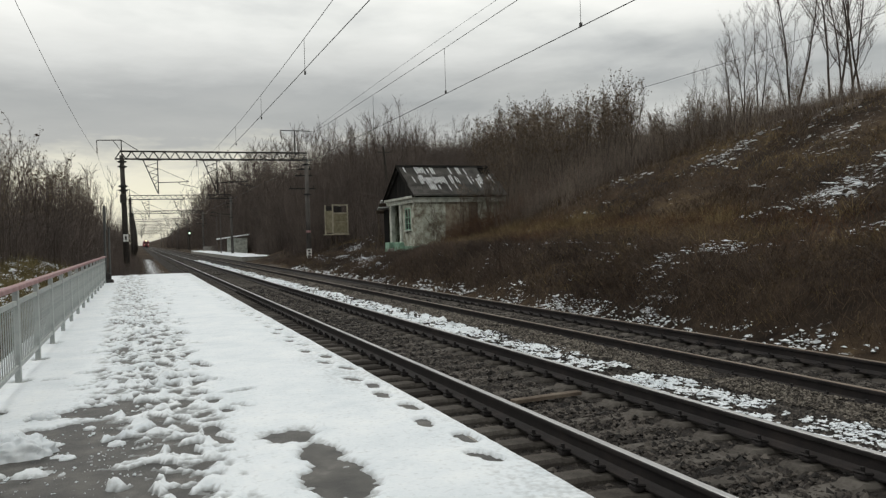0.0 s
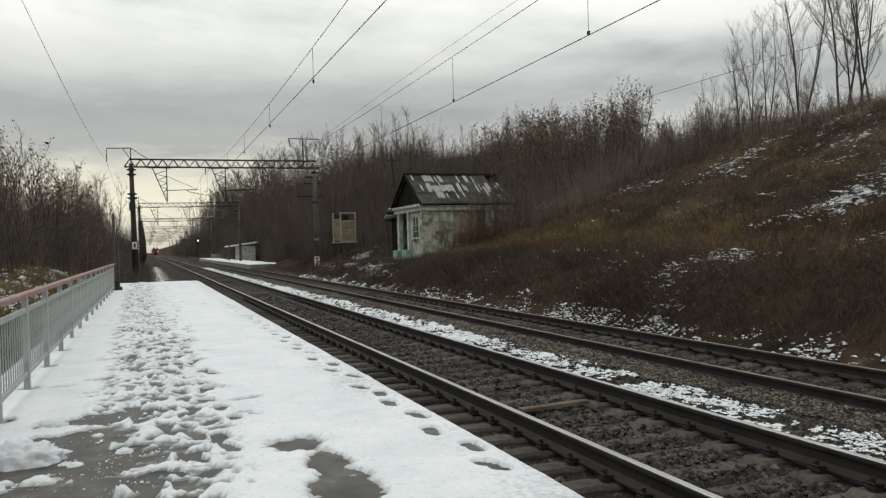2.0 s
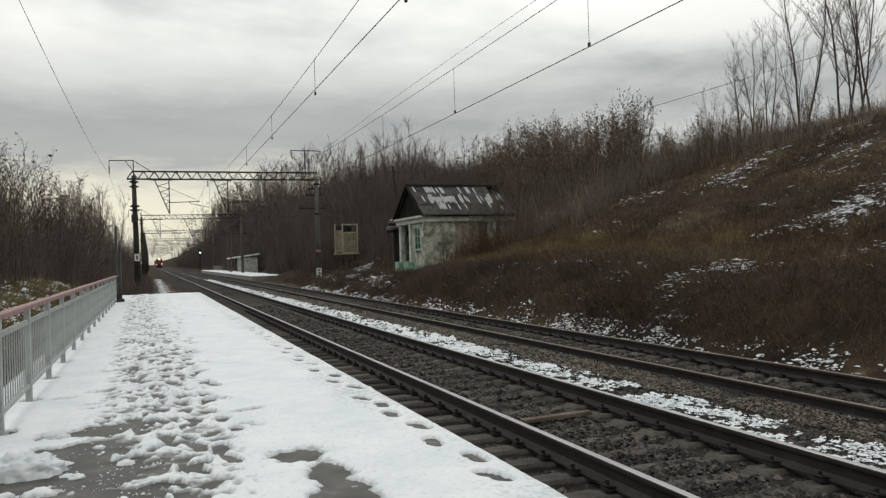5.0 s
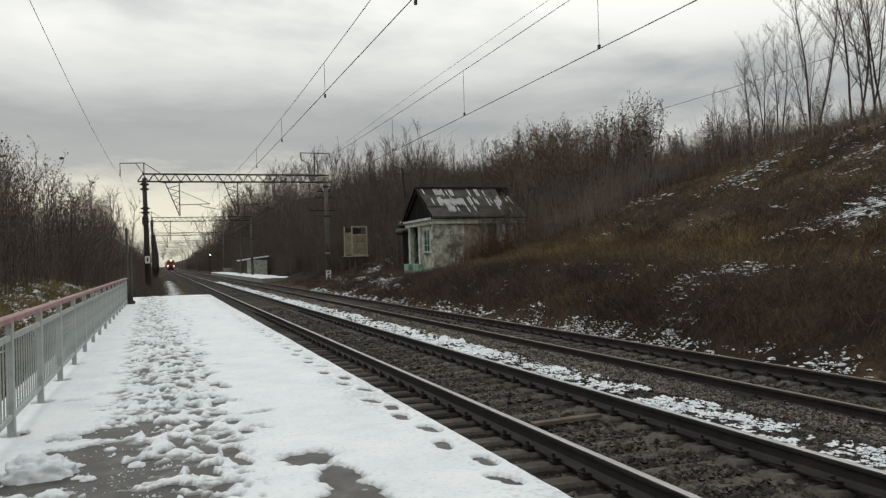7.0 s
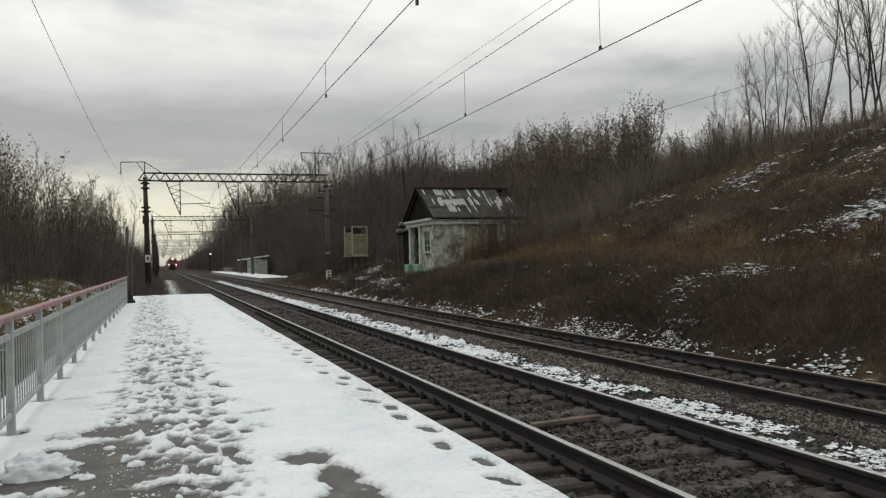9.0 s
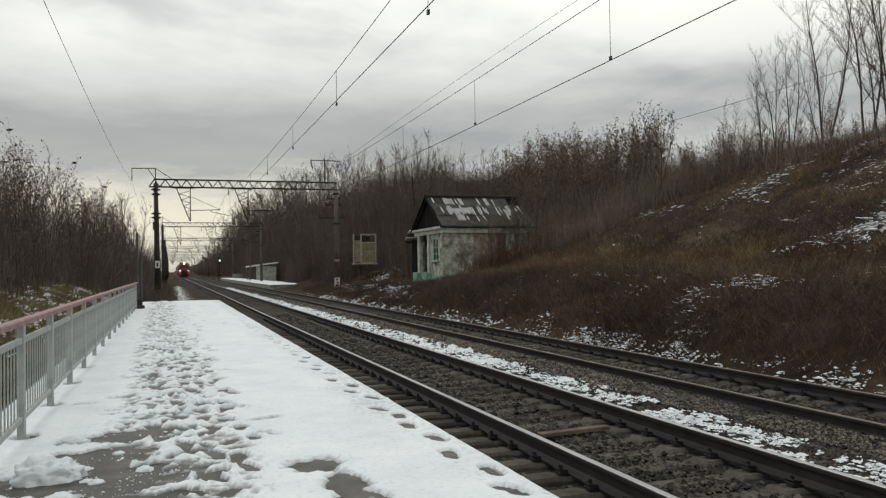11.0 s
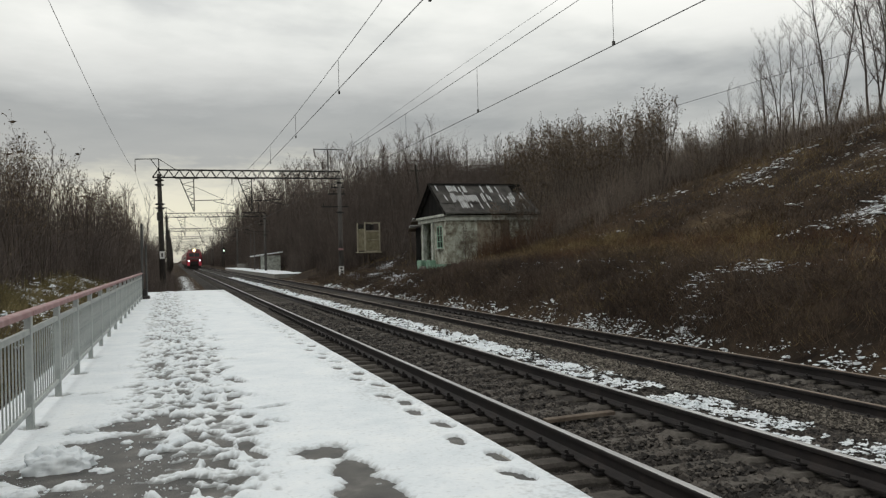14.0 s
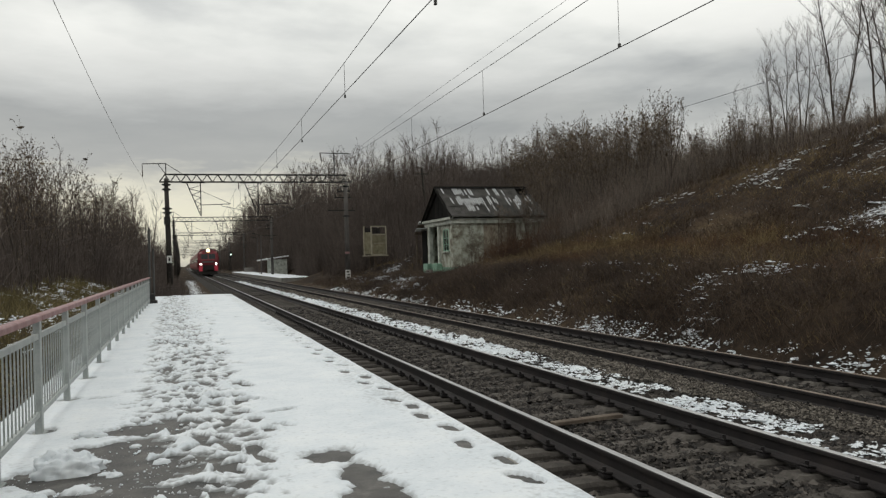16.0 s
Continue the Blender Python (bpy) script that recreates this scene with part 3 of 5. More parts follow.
def clip_geo():
    g = Geo()
    for s in (-1, 1):
        g.box(s * 0.115 - 0.04, s * 0.115 + 0.04, -0.055, 0.055, 0.0, 0.035, c=0.012)
        g.rod((s * 0.12, 0.0, 0.03), (s * 0.12, 0.0, 0.085), 0.018, n=6)
        g.rod((s * 0.075, -0.05, 0.035), (s * 0.15, -0.05, 0.05), 0.011, n=5)
        g.rod((s * 0.075, 0.05, 0.035), (s * 0.15, 0.05, 0.05), 0.011, n=5)
        g.rod((s * 0.15, -0.05, 0.05), (s * 0.15, 0.05, 0.05), 0.011, n=5)
    return g


def build_sleepers():
    one, clip = sleeper_mesh(), clip_geo()
    me = one.mesh("sleeper", SLEEPER)
    cme = clip.mesh("rail_fastening", RUST)
    step = 0.53
    for k, (cx, top) in enumerate(TRACKS):
        row = thing("sleeper_row", "weathered concrete sleepers half sunk in ballast", "sleepers", "sleepers of the two tracks", "stuff")
        rest, y, n = Geo(), -1.0, 0
        while y < 300:
            tilt = random.uniform(-0.012, 0.012)
            if y < 48:
                s = part("sleeper", me, SLEEPER, row)
                s.matrix_basis = pose(cx + random.uniform(-0.03, 0.03), y, top - 0.182 + random.uniform(-0.004, 0.002), 0, 0, math.degrees(tilt))
                if y < 30:
                    for side in (-1, 1):
                        c = part("rail_fastening", cme, RUST, row)
                        c.matrix_basis = pose(cx + side * 0.7975, y, top - 0.182)
            else:
                rest.box(cx - 1.35, cx + 1.35, y - 0.12, y + 0.12, top - 0.3, top - 0.184)
            y += step + random.uniform(-0.02, 0.02)
        tagged(part("far_sleepers", rest, SLEEPER, row), kind="stuff")


build_tracks()
build_sleepers()


# ---- loose ballast stones ----
def stones(points, sizes, flat=0.7, jag=0.6):
    """Little irregular six-cornered stones at the points."""
    n = len(points)
    base = np.array([(1, 0, 0), (-1, 0, 0), (0, 1, 0), (0, -1, 0), (0, 0, 1), (0, 0, -1)], float)
    v = base[None] * (0.85 - 0.5 * jag + jag * rng.random((n, 6, 1))) + 0.3 * (rng.random((n, 6, 3)) - 0.5)
    a = rng.random(n) * 6.283
    c, s = np.cos(a)[:, None], np.sin(a)[:, None]
    b = rng.random(n) * 1.2 - 0.6
    cb, sb = np.cos(b)[:, None], np.sin(b)[:, None]
    x, y, z = v[..., 0], v[..., 1], v[..., 2]
    x, z = x * cb - z * sb, x * sb + z * cb
    x, y = x * c - y * s, x * s + y * c
    v = np.stack([x, y, z * flat], -1) * sizes[:, None, None] + points[:, None, :]
    tri = np.array([(0, 2, 4), (2, 1, 4), (1, 3, 4), (3, 0, 4), (2, 0, 5), (1, 2, 5), (3, 1, 5), (0, 3, 5)])
    return v.reshape(-1, 3), (tri[None] + 6 * np.arange(n)[:, None, None]).reshape(-1, 3)


def bed_height(x):
    z = np.full(len(x), -0.62)
    for k, (cx, top) in enumerate(TRACKS):
        b = top - 0.19
        ends = (cx - 1.95, cx - 1.5, cx + 1.5, cx + 2.1) if k == 0 else (cx - 1.9, cx - 1.5, cx + 1.5, cx + 2.0)
        z = np.maximum(z, np.interp(x, ends, (b - 0.5, b - 0.055, b - 0.045, b - 0.5)))
    return np.maximum(z, np.interp(x, (5.1, 5.45, 6.3, 7.0, 7.44, 7.46), (-0.5, -0.215, -0.255, -0.315, -0.335, -0.6)))


def build_stones():
    vs, ts, k = [], [], 0
    for y0, y1, dens, size in ((2.5, 9, 480, 0.031), (9, 17, 260, 0.039), (17, 34, 62, 0.06)):
        n = int(dens * (y1 - y0) * 8.2)
        x, y = 2.4 + 8.2 * rng.random(n), y0 + (y1 - y0) * rng.random(n)
        d = np.min([np.abs(x - cx - s * 0.7975) for cx, _ in TRACKS for s in (-1, 1)], 0)
        mid = np.min([np.abs(x - cx) for cx, _ in TRACKS], 0)
        keep = (d > 0.1) & ((mid < 0.46) | (mid > 1.36) | (rng.random(n) < 0.3) | (x > 6.6) & (x < 8.0))
        x, y = x[keep], y[keep]
        z = bed_height(x) + 0.012 * (rough(x, y, 0.5, 2) - 0.4) + np.where(np.min([np.abs(x - cx) for cx, _ in TRACKS], 0) < 0.45, 0.02, 0.0)
        size = size * np.exp(0.3 * rng.standard_normal(len(x)))
        v, t = stones(np.stack([x, y, z], -1), size)
        vs.append(v), ts.append(t + k)
        k += len(v)
    tagged(new("ballast_stones", bulk("ballast_stones", np.concatenate(vs), np.concatenate(ts), STONE)), "loose dark grey and brown crushed ballast stones", "ballast", kind="stuff")
    vs, ts, k = [], [], 0
    for y0, y1, n, size in ((4, 12, 9000, 0.017), (12, 26, 9000, 0.024), (26, 60, 6000, 0.045)):
        x, y = 6.15 + 1.3 * rng.random(n), y0 + (y1 - y0) * rng.random(n)
        ok = rough(x, y, 0.8, 3, 37) + 0.5 * np.clip((x - 6.5) / 0.4, -1, 0.4) > 0.42
        x, y = x[ok], y[ok]
        z = bed_height(x) + 0.03 + 0.02 * (rough(x, y, 0.5, 2) - 0.4)
        v, t = stones(np.stack([x, y, z], -1), size * np.exp(0.35 * rng.standard_normal(len(x))))
        vs.append(v), ts.append(t + k)
        k += len(v)
    tagged(new("track_gravel", bulk("track_gravel", np.concatenate(vs), np.concatenate(ts), GRAVEL)), "pale brown fine gravel between the two tracks", "gravel", kind="stuff")
    # old snow caught among the stones
    vs, ts, k = [], [], 0
    for x0, x1, y0, y1, n, size, cut in ((5.3, 6.5, 2.5, 8, 6000, 0.02, 0.55), (5.3, 6.5, 8, 14, 6000, 0.023, 0.48), (5.3, 6.5, 14, 40, 9000, 0.045, 0.43), (5.4, 6.5, 40, 90, 1800, 0.085, 0.50), (10.2, 11.1, 7, 24, 4200, 0.03, 0.49), (10.2, 11.1, 24, 60, 3000, 0.045, 0.51)):
        x, y = x0 + (x1 - x0) * rng.random(n), y0 + (y1 - y0) * rng.random(n)
        fall = 0.25 * np.abs((x - (x0 + x1) / 2) / (x1 - x0) * 2) ** 2
        keep = 0.62 * rough(x, y, 0.7, 4, 31) + 0.38 * wave(x, y, 0.09, 33) - fall * 0.6 > cut - 0.06 + 0.06 * rng.random(n)
        x, y = x[keep], y[keep]
        z = np.maximum(bed_height(x), np.where(x > 9.9, ground(x, y), -9)) + 0.02
        v, t = stones(np.stack([x, y, z], -1), size * np.exp(0.45 * rng.standard_normal(len(x))), 0.4, 1.3)
        vs.append(v), ts.append(t + k)
        k += len(v)
    tagged(new("ballast_snow", bulk("ballast_snow", np.concatenate(vs), np.concatenate(ts), SNOW)), "broken old snow lying among the ballast stones", "snow", kind="stuff")


build_stones()


# ---- overhead line: gantries over both tracks ----
def truss(g, x0, x1, y, z0, z1, n, r=0.03):
    for dy in (-0.25, 0.25):
        for z in (z0, z1):
            g.box(x0 + (0.35 if z == z1 else 0), x1 - (0.35 if z == z1 else 0), y + dy - r, y + dy + r, z - r, z + r)
        step = (x1 - x0) / n
        for k in range(n):
            a, b, c = x0 + k * step, x0 + (k + 0.5) * step, x0 + (k + 1) * step
            g.rod((a, y + dy, z0), (b, y + dy, z1), r * 0.75, n=4)
            g.rod((b, y + dy, z1), (c, y + dy, z0), r * 0.75, n=4)
    for k in range(n + 1):
        x = x0 + k * (x1 - x0) / n
        g.rod((x, y - 0.25, z0), (x, y + 0.25, z0), r * 0.7, n=4)


def insulator(g, a, b, r=0.06):
    a, b = Vector(a), Vector(b)
    g.rod(a, b, r * 0.35, n=6)
    for k in range(5):
        p = a.lerp(b, 0.18 + 0.15 * k)
        q = a.lerp(b, 0.18 + 0.15 * k + 0.06)
        g.rod(p, q, r, r * 0.6, n=8)


def build_gantry():
    t = thing("overhead_gantry", "lattice steel gantry carrying overhead wires across both tracks", "gantry", "gantries along the railway")
    part("mast", Geo().rod((-0.83, 0, -0.7), (-0.95, 0, 8.1), 0.24, 0.15, 10), POLE_DARK, t, "dark tapered round mast", True)
    part("mast", Geo().rod((12.3, 0, -0.6), (12.28, 0, 8.1), 0.2, 0.14, 10), POLE, t, "grey concrete mast", True)
    for x, z, rad in ((-0.945, 7.65, 0.2), (-0.94, 7.3, 0.19), (-0.925, 5.9, 0.21), (-0.92, 5.6, 0.2), (12.29, 7.5, 0.18), (12.29, 5.2, 0.19)):
        part("collar", Geo().rod((x, 0, z - 0.07), (x, 0, z + 0.07), rad + 0.05, n=10).box(x - rad - 0.12, x + rad + 0.12, -0.05, 0.05, z - 0.04, z + 0.04), STEEL_DARK, t, "bolted steel collar")
    part("switch_box", Geo().box(-1.16, -0.72, -0.36, -0.18, 4.7, 5.3, c=0.03), STEEL_DARK, t)
    g = Geo()
    truss(g, -1.4, 12.7, 0, 7.85, 8.4, 19)
    part("lattice_beam", g, STEEL_DARK, t)
    for x in (0.45, 4.6):
        g = Geo()
        g.rod((x + 1, 0, 7.85), (x + 1, 0, 5.35), 0.035, n=4).rod((x, 0, 7.85), (x + 0.97, 0, 5.35), 0.035, n=4)
        for k in range(5):
            z, zz = 7.6 - 0.45 * k, 7.35 - 0.45 * k
            g.rod((x + 1, 0, z), (x + 0.97 * (7.85 - zz) / 2.5, 0, zz), 0.02, n=4).rod((x + 0.97 * (7.85 - zz) / 2.5, 0, zz), (x + 1, 0, z - 0.45), 0.02, n=4)
        g.box(x - 0.3, x + 1.3, -0.06, 0.06, 7.76, 7.86)
        part("bracket", g, STEEL_DARK, t)
        reach = 4.177 if x < 2 else 8.342
        a = Geo().rod((x + 1, 0, 6.15), (reach - 0.6, 0, 6.22), 0.03, n=6).rod((reach - 1.4, 0, 6.2), (reach - 1.2, 0, 6.05), 0.02, n=5).rod((reach - 1.2, 0, 6.05), (reach + 0.05, 0, 5.78), 0.02, n=5).rod((x + 1, 0, 7.2), (reach - 0.6, 0, 6.22), 0.014, n=4)
        part("cantilever_arm", a, STEEL_DARK, t)
        s = Geo()
        insulator(s, (reach, 0, 7.85), (reach, 0, 7.3))
        part("insulator", s, CERAMIC, t)
    a = Geo().rod((-0.95, 0, 8.0), (-0.95, 0, 9.2), 0.035, n=6).rod((-2.55, 0, 9.16), (-0.95, 0, 9.2), 0.035, n=6).rod((-1.5, 0, 9.18), (-0.95, 0, 8.4), 0.025, n=5).rod((-0.95, 0, 9.2), (0.25, 0, 8.4), 0.025, n=5).rod((-2.55, 0, 9.16), (-2.55, 0, 8.8), 0.025, n=5)
    part("feeder_arm", a, STEEL_DARK, t)
    s = Geo()
    insulator(s, (-2.55, 0, 8.8), (-2.55, 0, 8.2))
    part("insulator", s, CERAMIC, t)
    a = Geo().rod((11.45, 0, 8.3), (11.45, 0, 10.1), 0.045, n=6).rod((10.35, 0, 10.12), (12.65, 0, 10.1), 0.035, n=6).rod((12.65, 0, 10.1), (12.65, 0, 9.75), 0.025, n=5)
    part("feeder_arm", a, STEEL_DARK, t)
    s = Geo()
    insulator(s, (10.35, 0, 10.1), (10.5, 0, 9.4), 0.08)
    part("insulator", s, CERAMIC, t)
    a = Geo()
    for z, w in ((7.1, 0.7), (6.6, 0.9), (5.6, 1.4)):
        a.box(12.29 - w, 12.29 + w * 0.5, -0.05, 0.05, z, z + 0.09)
        for k in (-0.9, -0.5, 0.35):
            a.rod((12.29 + k * w, 0, z + 0.09), (12.29 + k * w, 0, z + 0.3), 0.035, n=6)
    part("cross_arm", a, STEEL_DARK, t)
    return t


GANTRY_Y = [61, 115, 168, 222, 276, 330, 384, 438, 492]
gantry = build_gantry()
gantry.location = (0, GANTRY_Y[0], 0)
for gy in GANTRY_Y[1:]:
    copy_thing(gantry, pose(0, gy, 0))
copy_thing(gantry, pose(0, -1.5, 0))

marks = thing("mast_marking", "black and white painted number bands low on the concrete mast", "marking", at=(12.3, 61, 0))
part("band", Geo().rod((0, 0, 0.1), (0, 0, 1.0), 0.207, 0.205, 12), WHITE, marks)
for k, (z, w) in enumerate(((0.85, 0.12), (0.62, 0.1), (0.4, 0.14), (0.2, 0.1))):
    part("dark_bar", Geo().box(-0.14 + 0.05 * (k % 2), 0.05 + 0.06 * (k % 2), -0.225, -0.15, z - w / 2, z + w / 2), BLACK, marks)
part("pink_band", Geo().rod((0, 0, 2.25), (0, 0, 2.42), 0.198, 0.197, 12), HANDRAIL, marks)
plate = thing("mast_plate", "small white enamel plate on the dark mast", "plate", at=(-0.86, 60.74, 2.2))
part("plate", Geo().box(-0.17, 0.17, -0.02, 0.0, -0.26, 0.26), WHITE, plate)
part("dark_bar", Geo().box(-0.06, 0.06, -0.028, -0.02, -0.14, 0.14), BLACK, plate)


# ---- wires ----
def sag(y0, y1, za, zb, low, n=26):
    out = []
    for k in range(n + 1):
        t = k / n
        out.append((y0 + (y1 - y0) * t, za + (zb - za) * t - low * 4 * t * (1 - t)))
    return out


def build_wires():
    spans = list(zip([-1.5] + GANTRY_Y[:-1], GANTRY_Y))
    for k, (cx, top) in enumerate(TRACKS):
        t = thing("overhead_wire", "dark overhead contact line with droppers above the track", "overhead wire", "overhead lines")
        g, d = Geo(), Geo()
        m = Geo()
        wx, low = ((3.96, 0.76), (8.342, 0.28))[k]
        run_m, run_g = [], []
        for y0, y1 in spans[:5]:
            run_m += [(wx, y, z) for y, z in sag(y0, y1, 7.3, 7.3, low)][:-1]
            run_g += [(wx, y, z) for y, z in sag(y0, y1, 5.92 - 0.14 * k, 5.92 - 0.14 * k, 0.04, 8)][:-1]
        m.path(run_m, 0.008)
        g.path(run_g, 0.0095)
        part("contact_wire", g, WIRE, t)
        part("carrier_wire", m, WIRE, t)
        for j in range(14):
            y = (4.6 if k == 0 else 6.3) + 7.42 * j
            y0, y1 = [s for s in spans if s[0] <= y <= s[1]][0]
            f = (y - y0) / (y1 - y0)
            d = Geo().rod((wx, y, 5.76), (wx, y, 7.3 - low * 4 * f * (1 - f)), 0.006, n=4)
            d.box(wx - 0.02, wx + 0.02, y - 0.03, y + 0.03, 5.75, 5.83)
            part("dropper", d, WIRE, t)
    t = thing("feeder_wire", "thin dark feeder wire strung along the masts", "wire", "feeder wires")
    g = Geo()
    g.path([(-2.55, y, z) for y0, y1 in spans[:4] for y, z in sag(y0, y1, 8.2, 8.2, 0.7)[:-1]], 0.007)
    part("cable", g, WIRE, t)
    t = thing("feeder_wire", "thin dark feeder wire strung along the masts", "wire", "feeder wires")
    g = Geo()
    g.path([(12.65, y, z) for y0, y1 in spans[:4] for y, z in sag(y0, y1, 9.95, 9.95, -0.4)[:-1]], 0.007)
    part("cable", g, WIRE, t)
    t = thing("telegraph_wire", "thin dark wire strung between leaning wooden poles", "wire")
    part("cable", Geo().path([(22, y, z) for y, z in sag(-12, 71, 9.2, 9.9, 1.3, 40)], 0.009), WIRE, t)
    for y, lean in ((71, -0.4), (-12, 0.0)):
        z = float(ground(22, y))
        p = thing("telegraph_pole", "leaning grey wooden telegraph pole among the trees", "pole", "telegraph poles", at=(22, y, z))
        part("pole", Geo().rod((0, 0, -0.5), (lean, 0, 10.2 - z), 0.14, 0.1, 8), POLE_DARK, p)
        part("cross_arm", Geo().box(lean - 0.6, lean + 0.6, -0.06, 0.06, 9.6 - z, 9.7 - z), POLE_DARK, p)


build_wires()


# ---- platform fence ----
def build_fence():
    bar = Geo().rod((0, 0, 0.2), (0, 0, 0.87), 0.0075, n=5).mesh("bar", FENCE)
    post = Geo().box(-0.03, 0.03, -0.05, 0.05, 0.0, 1.02, c=0.006).box(-0.06, 0.06, -0.08, 0.08, 0.0, 0.012).mesh("post", FENCE)
    step, y0 = 1.8, 2.49
    first = None
    for k in range(18):
        y = y0 + step * k
        t = thing("fence_section", "grey painted steel fence section with a faded pink handrail", "fence", "fence along the platform", at=(-1.27, y, PLAT_Z))
        part("post", post, FENCE, t)
        w = random.uniform(-0.01, 0.01)
        part("handrail", Geo().box(-0.045, 0.045, 0.0, step, 1.02, 1.075, c=0.012), HANDRAIL, t, "faded pink handrail")
        part("rail", Geo().box(-0.018, 0.018, 0.05, step - 0.05, 0.855, 0.905), FENCE, t)
        part("rail", Geo().box(-0.018, 0.018, 0.05, step - 0.05, 0.165, 0.21), FENCE, t)
        n = 11
        for j in range(n):
            b = part("bar", bar, FENCE, t)
            b.location = (0.0, 0.05 + (step - 0.1) * (j + 1) / (n + 1), 0)
    t = thing("fence_post", "grey painted steel end post of the fence", "post", at=(-1.27, y0 + step * 18 - 0.3, PLAT_Z))
    part("post", post, FENCE, t)


build_fence()
sign = thing("platform_sign", "tall narrow grey steel sign seen edge-on at the platform end", "sign", at=(-1.17, 33.6, PLAT_Z))
part("base_block", Geo().box(-0.22, 0.2, -0.2, 0.2, 0.0, 0.16, c=0.04).box(-0.12, 0.12, -0.12, 0.12, 0.16, 0.42, c=0.05), STEEL_DARK, sign)
part("post", Geo().rod((-0.07, 0, 0.3), (-0.07, 0, 2.95), 0.045, n=8), GREY_SIGN, sign)
part("post", Geo().rod((0.08, 0, 0.3), (0.08, 0, 2.2), 0.04, n=8), GREY_SIGN, sign)
part("plate", Geo().box(-0.1, -0.02, -0.12, 0.5, 2.1, 3.03, c=0.01), GREY_SIGN, sign)


# ---- abandoned trackside house ----
def build_house():
    hx, y0, y1, z0, z1 = 15.9, 46.0, 51.4, 0.35, 4.1
    L, ym, top = 6.0, 48.7, 6.18
    t = thing("trackside_house", "abandoned mint-green plastered house with a broken slate roof", "house", at=(0, 0, 0))
    w = 0.3
    # wall towards the track: porch recess, a window, plain ends
    g = Geo()
    wy0, wy1, wz0, wz1 = 46.85, 47.95, 2.1, 3.5
    py0, py1 = 48.75, 50.7
    g.box(hx, hx + w, y0, wy0, 1.1, z1).box(hx, hx + w, wy0, wy1, 1.1, wz0).box(hx, hx + w, wy0, wy1, wz1, z1).box(hx, hx + w, wy1, py0, 1.1, z1).box(hx, hx + w, py0, py1, 3.75, z1).box(hx, hx + w, py1, y1, 1.1, z1)
    part("wall", g, PLASTER, t, "flaking mint-green plaster wall")
    part("wall", Geo().box(hx + w, hx + 2.0, y0, y0 + w, 1.1, z1).box(hx + 4.2, hx + L, y0, y0 + w, 1.1, z1).box(hx + 2.0, hx + 4.2, y0, y0 + w, 1.1, 1.8), PLASTER, t)
    part("wall", Geo().box(hx + 2.0, hx + 3.0, y0 + 0.02, y0 + w, 1.8, z1).box(hx + 3.0, hx + 3.6, y0 + 0.05, y0 + w, 1.8, z1 - 0.2).box(hx + 3.6, hx + 4.2, y0 + 0.03, y0 + w, 1.8, z1), BRICK_RED, t, "patch of bare weathered brick")
    part("wall", Geo().box(hx + w, hx + L, y1 - w, y1, 1.1, z1).box(hx + L - w, hx + L, y0 + w, y1 - w, 1.1, z1), PLASTER, t)
    part("plinth", Geo().box(hx - 0.06, hx + L + 0.06, y0 - 0.06, y1 + 0.06, z0, 1.1), PLASTER_BASE, t, "green painted plinth")
    # inner walls behind porch and window, the rooms' shade put into their colour
    part("inner_wall", Geo().box(hx + 1.5, hx + 1.6, y0 + w, y1 - w, 1.1, z1).box(hx + w, hx + 1.5, py0 - 0.6, py0 - 0.5, 1.1, z1), INTERIOR_SHADE, t, "inner wall coloured near black for the shade indoors")
    part("corner_pilaster", Geo().box(hx - 0.07, hx + 0.45, y0 - 0.07, y0 + 0.4, 1.12, z1 - 0.02), PLASTER, t)
    for yy in (py0 - 0.05, py1 + 0.05):
        part("porch_pillar", Geo().box(hx - 0.12, hx + 0.16, yy - 0.16, yy + 0.16, 1.1, z1 - 0.1, c=0.02), TRIM, t, "white porch pillar")
        part("porch_plinth", Geo().box(hx - 0.45, hx - 0.07, yy - 0.55, yy + 0.35, z0 - 0.1, 1.35, c=0.04), PLASTER_BASE, t)
    part("porch_step", Geo().box(hx - 0.5, hx, py0 + 0.3, py1 - 0.3, z0 - 0.1, 0.95), KERB, t)
    win = part("window", Geo().box(hx - 0.02, hx + 0.05, wy0, wy0 + 0.06, wz0, wz1).box(hx - 0.02, hx + 0.05, wy1 - 0.06, wy1, wz0, wz1).box(hx - 0.02, hx + 0.05, wy0 + 0.06, wy1 - 0.06, wz1 - 0.06, wz1).box(hx - 0.02, hx + 0.05, wy0 + 0.06, wy1 - 0.06, wz0, wz0 + 0.06), PLASTER_BASE, t, "green window frame")
    part("sill", Geo().box(hx - 0.14, hx + 0.02, wy0 - 0.12, wy1 + 0.12, wz0 - 0.07, wz0), TRIM, win)
    part("mullion", Geo().box(hx - 0.015, hx + 0.03, (wy0 + wy1) / 2 - 0.025, (wy0 + wy1) / 2 + 0.025, wz0 + 0.06, wz1 - 0.06), PLASTER_BASE, win)
    for zc in (wz0 + 0.42, wz0 + 0.82):
        part("glazing_bar", Geo().box(hx - 0.012, hx + 0.025, wy0 + 0.06, wy1 - 0.06, zc - 0.02, zc + 0.02), PLASTER_BASE, win)
    part("pane", Geo().box(hx + 0.03, hx + 0.04, wy0 + 0.06, wy1 - 0.06, wz0 + 0.06, wz1 - 0.06), GLASS, win)
    part("cornice", Geo().box(hx - 0.16, hx + L + 0.1, y0 - 0.16, y0 + 0.02, z1 - 0.32, z1 - 0.05).box(hx - 0.16, hx - 0.002, y0, y1 + 0.1, z1 - 0.32, z1 - 0.05), TRIM, t, "pale plaster cornice")
